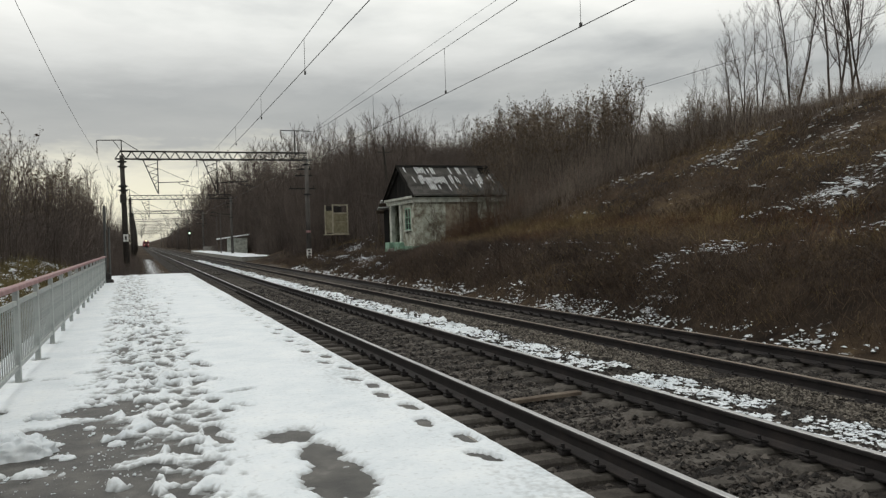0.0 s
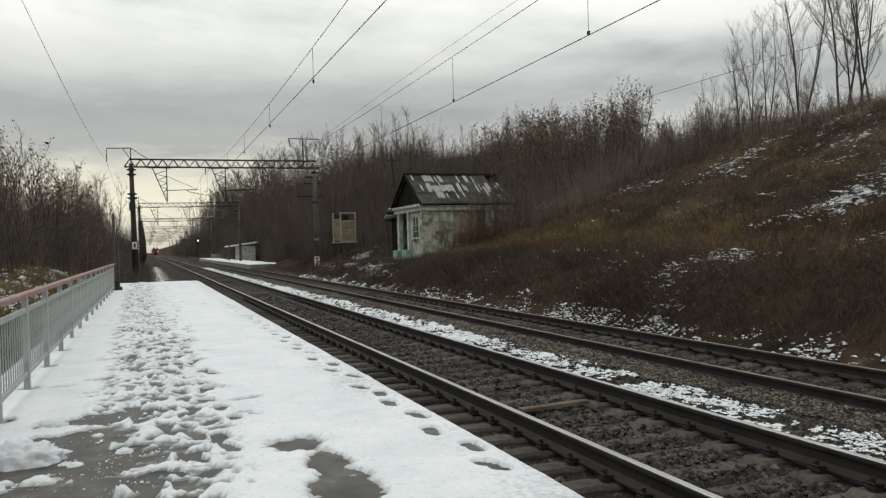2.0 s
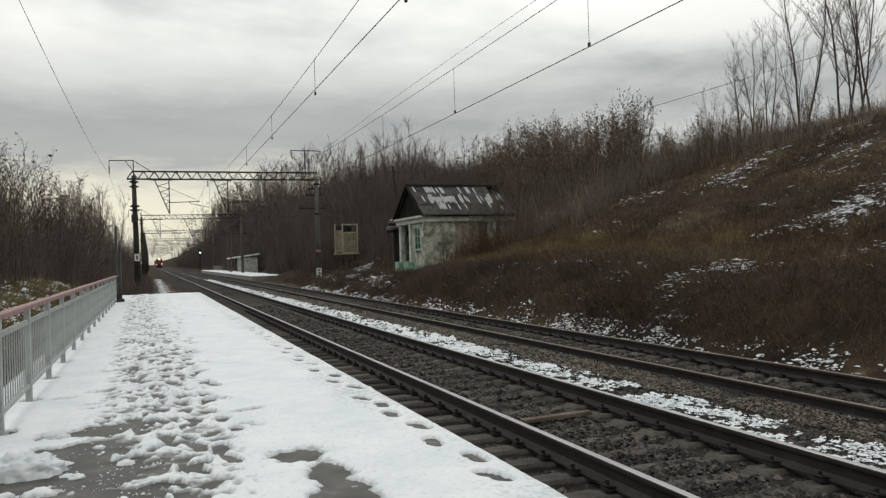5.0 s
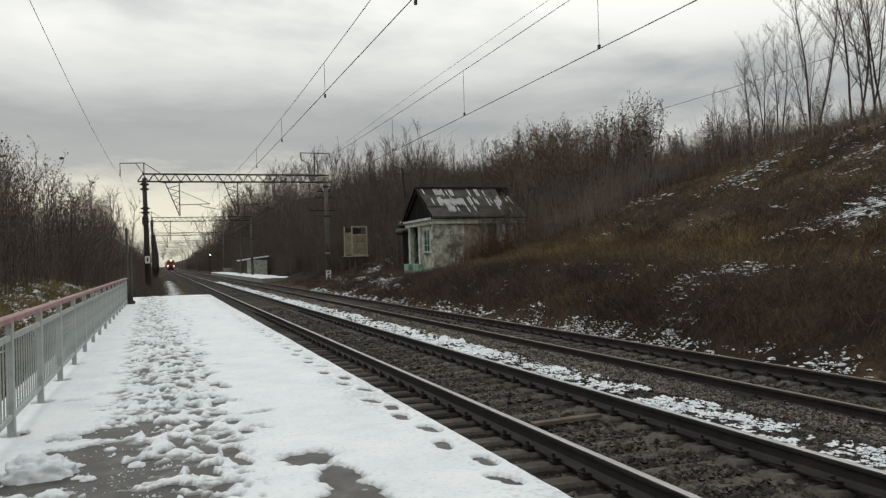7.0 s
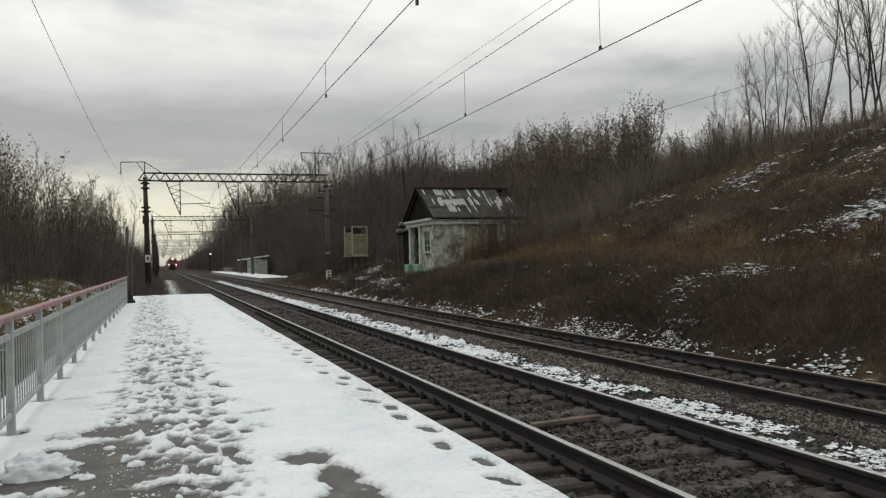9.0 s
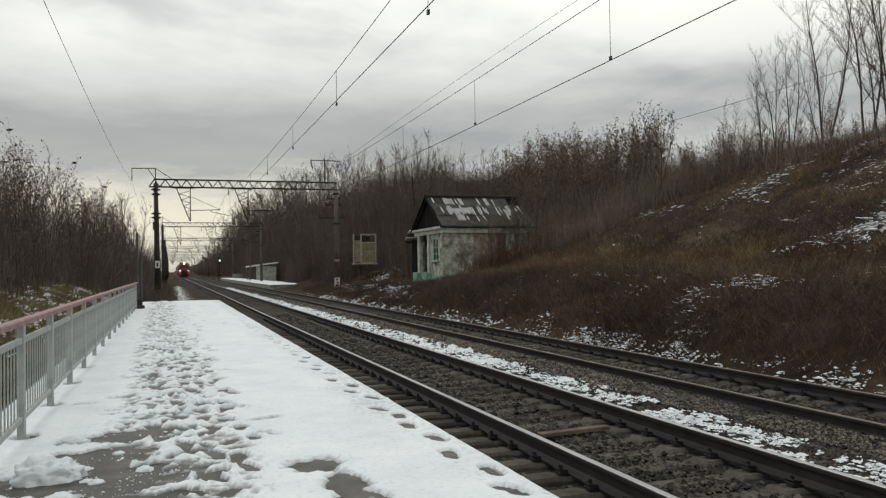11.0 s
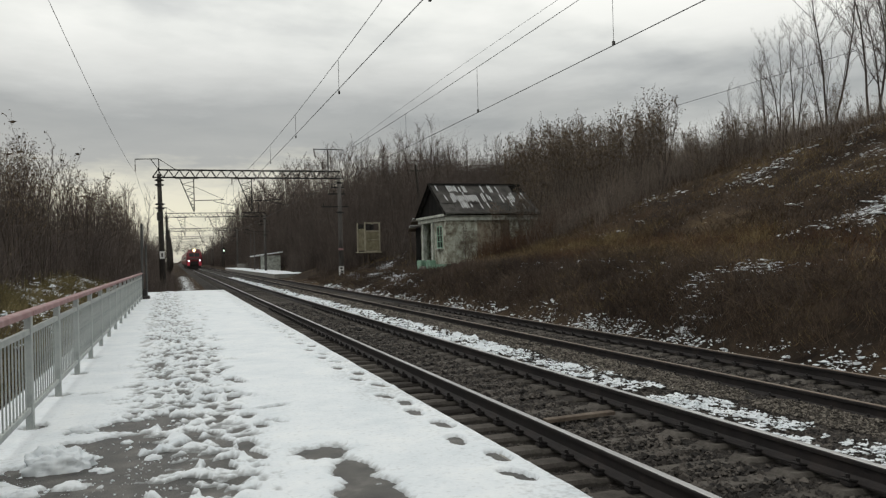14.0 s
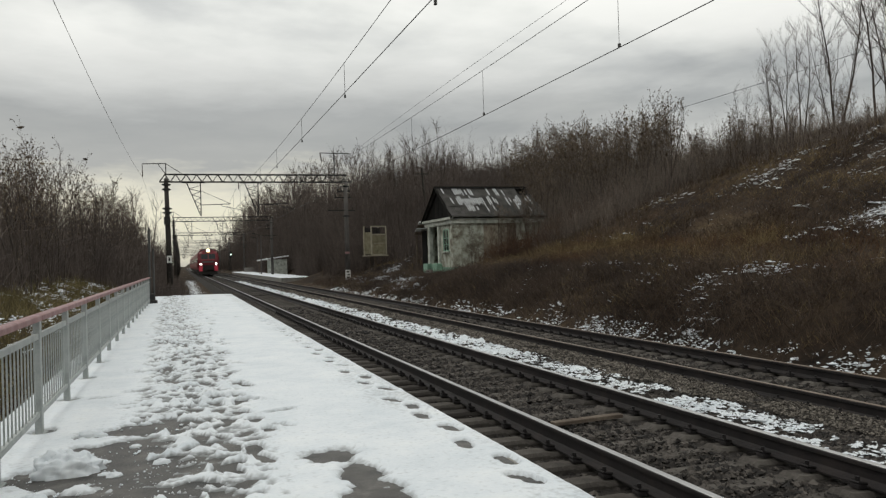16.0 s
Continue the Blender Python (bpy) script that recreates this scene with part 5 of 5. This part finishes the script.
def grow(seed, height, stems=1, lean=0.12, first=0.3, limbs_n=16, angle=0.7, twigs=5, r0=0.07, thin=0.012, fine=4):
    """A bare tree: trunk rows, branch rows and the tips of its twigs."""
    r = random.Random(seed)
    trunk, crown, ends, tips = [], [], [], []

    def bend(d, by):
        v = Vector(d) + Vector((r.gauss(0, by), r.gauss(0, by), r.gauss(0, by * 0.6)))
        return v.normalized()

    def shoot(p, d, length, rad, level):
        n = 3 if level < 2 else 1
        for k in range(n):
            d = bend(d, 0.13)
            d = (d + Vector((0, 0, 0.12))).normalized()
            q = p + d * (length / n)
            crown.append((*p, *q, rad * (1 - 0.75 * k / n), max(0.0025, rad * (1 - 0.75 * (k + 1) / n))))
            if level < 3:
                for _ in range(twigs if level == 1 else fine):
                    s = r.random()
                    side = bend(d, 0.55)
                    side = (side + Vector((0, 0, 0.25))).normalized()
                    shoot2(p.lerp(q, s), side, length * r.uniform(0.3, 0.55), max(thin * 0.55, rad * 0.45), level + 1)
            p = q
        tips.append(p)

    def shoot2(p, d, length, rad, level):
        if level >= 3:
            q = p + bend(d, 0.15) * length
            ends.append((*p, *q, rad))
            tips.append(q)
        else:
            shoot(p, d, length, rad, level)

    for s in range(stems):
        p = Vector((r.uniform(-0.2, 0.2), r.uniform(-0.2, 0.2), -0.2)) * (1 if stems > 1 else 0.1)
        d = Vector((r.gauss(0, lean), r.gauss(0, lean), 1)).normalized()
        h = height * (r.uniform(0.7, 1.0) if stems > 1 else 1.0)
        n = 9
        for k in range(n):
            d = (bend(d, 0.05) + Vector((0, 0, 0.06))).normalized()
            q = p + d * (h / n)
            ra, rb = r0 * (1 - 0.88 * k / n), r0 * (1 - 0.88 * (k + 1) / n)
            trunk.append((*p, *q, ra, rb))
            t0 = k / n
            if t0 >= first:
                for _ in range(max(1, round(limbs_n / (n * (1 - first)) * r.uniform(0.6, 1.4)))):
                    a = r.uniform(0, 2 * math.pi)
                    side = (Vector((math.cos(a), math.sin(a), 0)) * math.sin(angle) + d * math.cos(angle)).normalized()
                    shoot(p.lerp(q, r.random()), side, h * (0.34 - 0.22 * t0) * r.uniform(0.7, 1.3), max(thin, ra * 0.4), 1)
            p = q
        tips.append(p)
    return np.array(trunk), np.array(crown), np.array(ends), np.array([tuple(q) for q in tips])


def leaves_at(points, size, seed, per=1.0):
    """Small curled leaves hanging about the points: folded four-cornered blades."""
    g = np.random.default_rng(seed)
    p = points[g.random(len(points)) < per]
    n = len(p)
    p = p + 0.08 * g.standard_normal((n, 3))
    u = g.standard_normal((n, 3))
    u /= np.linalg.norm(u, axis=1, keepdims=True)
    w = np.cross(u, g.standard_normal((n, 3)))
    w /= np.linalg.norm(w, axis=1, keepdims=True)
    nrm = np.cross(u, w)
    s = size * np.exp(0.3 * g.standard_normal((n, 1)))
    v = np.stack([p - u * s, p + w * s * 0.45 + nrm * s * 0.25, p + u * s, p - w * s * 0.45 + nrm * s * 0.25], 1)
    t = np.array([(0, 1, 2), (0, 2, 3)])[None] + 4 * np.arange(n)[:, None, None]
    return v.reshape(-1, 3), t.reshape(-1, 3)


def tree_kind(name, seed, leafy=0.0, leaf=0.05, crown_mat=None, **kw):
    trunk, crown, ends, tips = grow(seed, **kw)
    tv, tt = limbs(trunk, name, 5)
    cv, ct = joined(limbs(crown, name, 3), spikes(ends[:, :3], ends[:, 3:6], ends[:, 6]))
    kind = {"trunk": bulk("trunk", tv, tt, BARK, True), "crown": bulk("crown", cv, ct, crown_mat or TWIG)}
    raw = [(tv, tt), (cv, ct)]
    if leafy:
        lv, lt = leaves_at(tips, leaf, seed, leafy)
        kind["leaves"] = bulk("leaves", lv, lt, LEAF)
    kind["raw"] = raw
    return kind


def plant(kind, name, label, group, x, y, scale=1.0, turn=0.0, category="tree"):
    t = thing(name, label, category, group)
    t.matrix_basis = pose(x, y, float(ground(x, y)) - 0.05, 0, 0, turn)
    t.scale = (scale, scale, scale)
    for key in ("trunk", "crown", "leaves"):
        if key in kind:
            new(key, kind[key]).parent = t
    return t


def scatter(name, kinds, places, label, category, mat, lift=-0.05):
    """Many trees joined into one wood."""
    vs, ts, k = [], [], 0
    for i, (x, y, s, turn) in enumerate(places):
        kd = kinds[i % len(kinds)]
        c, n = math.cos(turn), math.sin(turn)
        z = float(ground(x, y)) + lift
        for v, t in kd["raw"]:
            w = v * s
            w = np.stack([w[:, 0] * c - w[:, 1] * n + x, w[:, 0] * n + w[:, 1] * c + y, w[:, 2] + z], -1)
            vs.append(w), ts.append(t + k)
            k += len(w)
    tagged(new(name, bulk(name, np.concatenate(vs), np.concatenate(ts), mat)), label, category, kind="stuff")


def snow_score(x, y):
    """Where scraps of old snow lie: small ledges drawn out along the slope, thicker in the patches."""
    ledge = wave(x * 2.2, y * 0.6, 0.55, 84)
    return snowy(x, y) + 0.5 * (0.45 * rough(x, y, 1.6, 4, 80) + 0.55 * ledge - 0.5)


def tufts(name, x, y, height, per, radius, lean, mat, label, category, spread=0.18, lift=-0.03, sprigs=0.8):
    """Dead stems standing in clumps at the points, each a thin three-sided spike."""
    if category in ("scrub", "grass"):
        free = snow_score(x, y) < 0.39
        x, y, height = x[free], y[free], height[free]
    n = len(x)
    x, y, h = np.repeat(x, per), np.repeat(y, per), np.repeat(height, per)
    x, y = x + spread * rng.standard_normal(n * per), y + spread * rng.standard_normal(n * per)
    z = ground(x, y) + lift
    h = h * (0.45 + 0.75 * rng.random(n * per))
    a = np.stack([x, y, z], -1)
    d = np.stack([lean * rng.standard_normal(n * per), lean * rng.standard_normal(n * per), np.ones(n * per)], -1)
    r = radius * (0.6 + 0.8 * rng.random(n * per))
    tip = a + d * h[:, None]
    m = rng.random(n * per) < sprigs
    knee = a[m] + d[m] * (h[m] * rng.uniform(0.3, 0.7, m.sum()))[:, None]
    out = np.stack([0.55 * rng.standard_normal(m.sum()), 0.55 * rng.standard_normal(m.sum()), 0.1 + 0.5 * rng.random(m.sum())], -1)
    v, t = joined(spikes(a, tip, r), spikes(knee, knee + out * (h[m] * 0.6)[:, None], r[m] * 0.6))
    tagged(new(name, bulk(name, v, t, mat)), label, category, kind="stuff")


def in_house(x, y):
    return ((x > 15.2) & (x < 22.4) & (y > 45.2) & (y < 53.5)) | ((x > 13.9) & (x < 16.4) & (y > 62.5) & (y < 64.8))


TALL = [tree_kind("aspen", 11 + k, height=12.0 + k, stems=2, lean=0.09, first=0.2, limbs_n=15, angle=0.6, twigs=3, fine=4, r0=0.07, thin=0.010) for k in range(3)]
SAPLING = [tree_kind("sapling", 31 + k, leafy=0.5, leaf=0.055, height=7.0, stems=3, lean=0.1, first=0.2, limbs_n=9, angle=0.5, twigs=2, fine=3, r0=0.035, thin=0.011) for k in range(4)]
LEAFY = [tree_kind("shrub", 51 + k, crown_mat=TWIG_PALE, leafy=0.5, leaf=0.062, height=5.5, stems=4, lean=0.14, first=0.2, limbs_n=8, angle=0.45, twigs=2, fine=3, r0=0.03, thin=0.011) for k in range(4)]
WOOD = [tree_kind("wood", 71 + k, height=9.5, stems=1, lean=0.1, first=0.12, limbs_n=14, angle=0.62, twigs=2, fine=3, r0=0.075, thin=0.02) for k in range(5)]


def build_trees():
    r = random.Random(5)
    # tall bare trees on the brow
    for x, y, s, k in ((33.2, 33.3, 1.0, 0), (36.2, 33.2, 1.12, 2), (37.6, 32.6, 1.1, 1), (30.2, 33.4, 0.52, 2), (31.4, 33.8, 0.6, 0), (30.9, 35.2, 0.5, 1), (32.2, 32.4, 0.5, 2), (39.0, 35.0, 1.0, 0), (29.0, 35.4, 0.34, 0)):
        plant(TALL[k], "aspen_tree", "tall slender bare aspen standing on the hill brow", "bare trees on the brow", x, y, s, r.uniform(0, 360))
    # taller trees standing out of the wood behind the house
    for x, y, s, k in ((19.1, 70, 0.5, 0), (20.8, 73, 0.48, 1), (22.8, 70, 0.5, 2), (17.2, 76, 0.55, 2), (24.6, 71, 0.55, 0)):
        plant(TALL[k], "bare_tree", "bare forked tree rising out of the wood behind the house", "trees behind the house", x, y, s, r.uniform(0, 360))
    # shrubs that keep withered leaves along the brow
    n, taken = 0, []
    while n < 105:
        x, y = r.uniform(22.5, 36), r.uniform(29, 66)
        if not 0.43 < x / y < 1.1 or float(ground(x, y)) < 3.6 + 2.4 * max(0, x / y - 0.6) or any(math.hypot(x - a, y - b) < 1.1 for a, b in taken):
            continue
        taken.append((x, y))
        plant(LEAFY[n % 4], "leafy_shrub", "tall brown shrub with withered leaves on the hill brow", "withered shrubs on the brow", x, y, (r.uniform(0.85, 1.15) if 0.47 < x / y < 0.57 else r.uniform(0.75, 1.1) if x / y < 0.62 else r.uniform(0.65, 0.95) if x / y < 0.7 else r.uniform(0.3, 0.52)), r.uniform(0, 360), "shrub")
        n += 1
    # thin bushes against the house wall
    for x, y, sc in ((16.8, 45.2, 0.5), (18.6, 44.8, 0.6), (19.4, 45.0, 0.62), (20.2, 44.9, 0.72), (20.9, 44.5, 0.8), (21.6, 44.7, 0.75), (22.8, 46.0, 0.8)):
        plant(LEAFY[n % 4], "wall_bush", "thin bare bush growing against the house wall", "bushes at the house", x, y, sc, r.uniform(0, 360), "bush")
        n += 1
    # young trees on the bank behind the fence
    n = 0
    while n < 74:
        y = 25 + 70 * r.random() ** 1.2
        x = -4.9 + (y - 25) * 0.012 - 10 * r.random() ** 1.5
        if x < -0.145 * y - 4.5:
            continue
        plant(SAPLING[n % 4], "young_tree", "thin bare young tree on the bank behind the fence", "young trees on the bank", x, y, r.uniform(0.8, 1.1) * (0.78 if y < 38 else 1.0), r.uniform(0, 360))
        n += 1
    # woods on the hillside and along the cutting
    places = []
    for k in range(230):
        y = 67 + 240 * r.random() ** 1.5
        x = 15.3 + 0.012 * (y - 67) + 13 * r.random() ** 1.4
        if x / y > 0.325 or (x / y < 0.142 and y < 131):
            continue
        places.append((x, y, r.uniform(0.45, 0.75) + 0.4 * min(1, (y - 67) / 110) + (0.4 if x / y < 0.22 else 0.12) * min(1, max(0, (y - 80) / 12)), r.uniform(0, 6.28)))
    for k in range(120):
        y = 100 + 330 * r.random() ** 1.4
        x = 15.4 + 6 * r.random()
        if not (x / y < 0.142 and y < 131):
            places.append((x, y, r.uniform(0.8, 1.25), r.uniform(0, 6.28)))
    for k in range(80):
        y = 60 + 34 * r.random()
        x = y * r.uniform(0.335, 0.62)
        places.append((x, y, r.uniform(0.34, 0.5), r.uniform(0, 6.28)))
    scatter("hillside_wood", WOOD, places, "dense bare brown woodland on the hillside", "woods", TWIG)
    places = [(-3.0 - 12 * r.random() ** 1.3, 66 + 420 * r.random() ** 1.5, r.uniform(0.5, 0.9), r.uniform(0, 6.28)) for k in range(100)]
    scatter("bank_wood", WOOD, places, "dense bare brown thicket along the railway", "woods", TWIG)


def build_scrub():
    g = np.random.default_rng(21)

    def field(n, x0, x1, y0, y1, power=1.0):
        x, y = x0 + (x1 - x0) * g.random(n) ** power, y0 + (y1 - y0) * g.random(n)
        ok = ~in_house(x, y)
        return x[ok], y[ok]

    # reddish scrub over the slope, thick in drifts
    x, y = field(13000, 11.6, 33, 7, 46)
    dens = rough(x, y, 4.5, 3, 40)
    ok = (x / y < 1.25) & (dens + 0.25 * g.random(len(x)) > 0.43)
    x, y, d = x[ok], y[ok], dens[ok]
    up = x > 17.8
    tall = 0.22 + 0.85 * np.clip(d - 0.4, 0, 0.5)
    tufts("slope_scrub", x[up], y[up], tall[up], 6, 0.011, 0.6, SCRUB, "dark brown bare scrub over the slope", "scrub")
    up = up | (x < 13.2)
    tufts("terrace_scrub", x[~up], y[~up], tall[~up] * 1.1, 8, 0.0085, 0.5, TWIG_RED, "reddish-brown dry scrub along the terrace", "scrub")
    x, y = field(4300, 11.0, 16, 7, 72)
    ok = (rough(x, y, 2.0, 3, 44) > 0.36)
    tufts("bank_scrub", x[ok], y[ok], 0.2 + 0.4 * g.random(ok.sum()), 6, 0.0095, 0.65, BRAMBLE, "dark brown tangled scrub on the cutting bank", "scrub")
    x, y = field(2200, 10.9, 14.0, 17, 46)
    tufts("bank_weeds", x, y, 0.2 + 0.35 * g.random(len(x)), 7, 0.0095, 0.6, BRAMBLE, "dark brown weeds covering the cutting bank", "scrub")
    # dead grass
    x, y = field(9000, 11.2, 34, 7, 66)
    dens = rough(x, y, 3.2, 3, 60)
    ok = (x / y < 1.25) & (dens > np.where(x < 18, 0.44, 0.54))
    tufts("dead_grass", x[ok], y[ok], 0.16 + 0.5 * np.clip(dens[ok] - 0.45, 0, 0.4), 8, 0.008, 0.6, STRAW, "yellow-brown dead grass in tufts on the slope", "grass", spread=0.14, sprigs=0.2)
    x, y = field(2400, 13.4, 17.8, 10, 42)
    ok = rough(x, y, 2.6, 3, 66) > 0.45
    tufts("terrace_grass", x[ok], y[ok], 0.25 + 0.45 * g.random(ok.sum()), 9, 0.008, 0.5, STRAW, "straw-coloured tall dead grass along the terrace", "grass", spread=0.2, sprigs=0.3)
    # tall reddish weeds in front of the house
    x, y = field(750, 15.5, 25, 39.5, 45.2)
    ok = x / y > 0.385
    tufts("tall_weeds", x[ok], y[ok], 0.5 + 1.5 * g.random(ok.sum()), 9, 0.008, 0.22, TWIG_RED, "tall reddish dry weeds before the house wall", "weeds", spread=0.3)
    # thicket under the brow shrubs and the wood edge
    x, y = field(4200, 24, 42, 24, 62)
    ok = (ground(x, y) > 5.2 + 1.2 * g.random(len(x))) & (x / y < 1.2)
    tufts("brow_thicket", x[ok], y[ok], (0.4 + 2.0 * g.random(ok.sum())) * np.interp(x[ok] / y[ok], (0.65, 0.8), (1.0, 0.6)), 7, 0.009, 0.3, TWIG_PALE, "dense dark thicket of thin stems on the brow", "thicket", spread=0.4)
    x, y = field(2600, 14.2, 27, 53.5, 200)
    ok = ~((x < 16.6) & (y < 68) & (x > 12.9)) & ((x / y > 0.142) | (y > 132))
    tufts("wood_edge_thicket", x[ok], y[ok], 1.0 + 3.2 * g.random(ok.sum()), 9, 0.016, 0.25, TWIG, "dense dark thicket at the edge of the wood", "thicket", spread=0.5)
    x, y = field(2600, 19, 33, 33, 64)
    ok = (ground(x, y) > 1.7 + 4.5 * np.clip(x / y - 0.55, 0, 1)) & (x / y > 0.42)
    tufts("slope_thicket", x[ok], y[ok], 0.8 + 1.9 * g.random(ok.sum()), 8, 0.009, 0.25, TWIG_PALE, "tall brown thicket below the brow", "thicket", spread=0.45)
    x, y = field(1700, 13.9, 17.5, 67, 190)
    ok = (x / y > 0.142) | (y > 132)
    x, y = x[ok], y[ok]
    tufts("platform_thicket", x, y, 1.0 + 3.2 * g.random(len(x)), 9, 0.016, 0.25, TWIG, "dense dark bushes behind the far platform", "thicket", spread=0.5)
    x, y = field(2300, -10, -2.3, 42, 170)
    tufts("mast_thicket", x, y, 1.2 + 3.6 * g.random(len(x)), 9, 0.014, 0.22, TWIG, "dense dark bushes along the railway past the platform", "thicket", spread=0.45)
    x, y = field(900, 10.9, 14.2, 7, 19)
    tufts("cess_scrub", x, y, 0.2 + 0.35 * g.random(len(x)), 8, 0.006, 0.6, SCRUB, "dark dry weeds at the foot of the bank", "scrub", spread=0.16)
    # undergrowth that fills the wood
    x, y = field(6500, 15.2, 34, 62, 230, 1.2)
    ok = (x / y < 0.36) & ((x / y > 0.15) | (y > 132)) & ~((x < 17.5) & (y < 70))
    tufts("wood_undergrowth", x[ok], y[ok], (2.2 + 4.2 * g.random(ok.sum())) * np.interp(y[ok], (62, 80, 94), (0.6, 0.7, 1.35)), 7, 0.022, 0.22, TWIG, "dense dark undergrowth of thin stems filling the wood", "undergrowth", spread=0.7, sprigs=1.0)
    x, y = field(1000, 13.6, 18, 185, 430)
    tufts("far_thicket", x, y, 3.0 + 4.0 * g.random(len(x)), 9, 0.035, 0.22, TWIG, "dark brown thicket far along the railway", "thicket", spread=0.9)
    x, y = field(2600, 20, 46, 58, 92)
    ok = (x / y > 0.33) & (x / y < 0.62)
    tufts("back_thicket", x[ok], y[ok], 0.9 + 2.4 * g.random(ok.sum()), 10, 0.014, 0.25, TWIG, "dense brown thicket on the hill behind the house", "thicket", spread=0.5)
    x, y = 17.3 + 1.1 * g.standard_normal(90), 29.1 + 1.3 * g.standard_normal(90)
    tufts("straw_clump", x, y, 0.3 + 0.35 * g.random(90), 12, 0.008, 0.45, STRAW, "pale yellow dead grass clump on the slope", "grass", spread=0.12, sprigs=0.1)
    # bank behind the fence
    x, y = field(5200, -8, -2.1, 6, 44)
    ok = (rough(x, y, 1.8, 3, 70) > 0.36)
    tufts("bank_grass", x[ok], y[ok], 0.15 + 0.35 * g.random(ok.sum()), 8, 0.007, 0.45, OLIVE, "yellowish olive dead grass on the bank behind the fence", "grass", spread=0.14, sprigs=0.2)
    x, y = field(2600, -17, -5.0, 24, 95)
    tufts("bank_thicket", x, y, 0.9 + 2.2 * g.random(len(x)), 9, 0.012, 0.25, TWIG, "dense dark thicket of thin stems on the bank", "thicket", spread=0.45)
    x, y = field(500, -2.4, -0.4, 42.0, 100)
    tufts("line_side_scrub", x, y, 0.5 + 1.2 * g.random(len(x)), 12, 0.012, 0.25, TWIG, "dark dry scrub at the foot of the mast", "scrub", spread=0.35)


def build_slope_snow():
    """Scraps of old snow caught on the scrub and grass."""
    g = np.random.default_rng(77)
    x = np.concatenate([11.0 + 22 * g.random(64000), -8 + 5.9 * g.random(16000)])
    y = np.concatenate([8 + 56 * g.random(64000), 6 + 40 * g.random(16000)])
    n = len(x)
    ok = (snow_score(x, y) > 0.362 - 0.018 * (x < 18) + 0.06 * g.random(n)) & ~in_house(x, y) & (x / y < 1.3)
    x, y = x[ok], y[ok]
    z = ground(x, y) + 0.04 + 0.1 * g.random(len(x))
    size = 0.034 * np.exp(0.5 * g.standard_normal(len(x)))
    at = np.stack([x, y, z], -1)
    v, t = stones(at, size, 0.35, 1.3)
    mid = np.repeat(at, 6, 0)
    v = mid + (v - mid) * np.array([0.8, 1.9, 1.0])
    tagged(new("slope_snow", bulk("slope_snow", v, t, SNOW)), "scraps of old snow caught in the scrub on the slope", "snow", kind="stuff")


build_trees()
build_scrub()
build_slope_snow()


def motions():
    """The train runs steadily towards the platform."""
    walk(train, [(t, pose(4.177, 136.0 + 24.5 * (16.0 - t), 0.0)) for t in (0.0, 4.0, 8.0, 12.0, 16.0)])


motions()
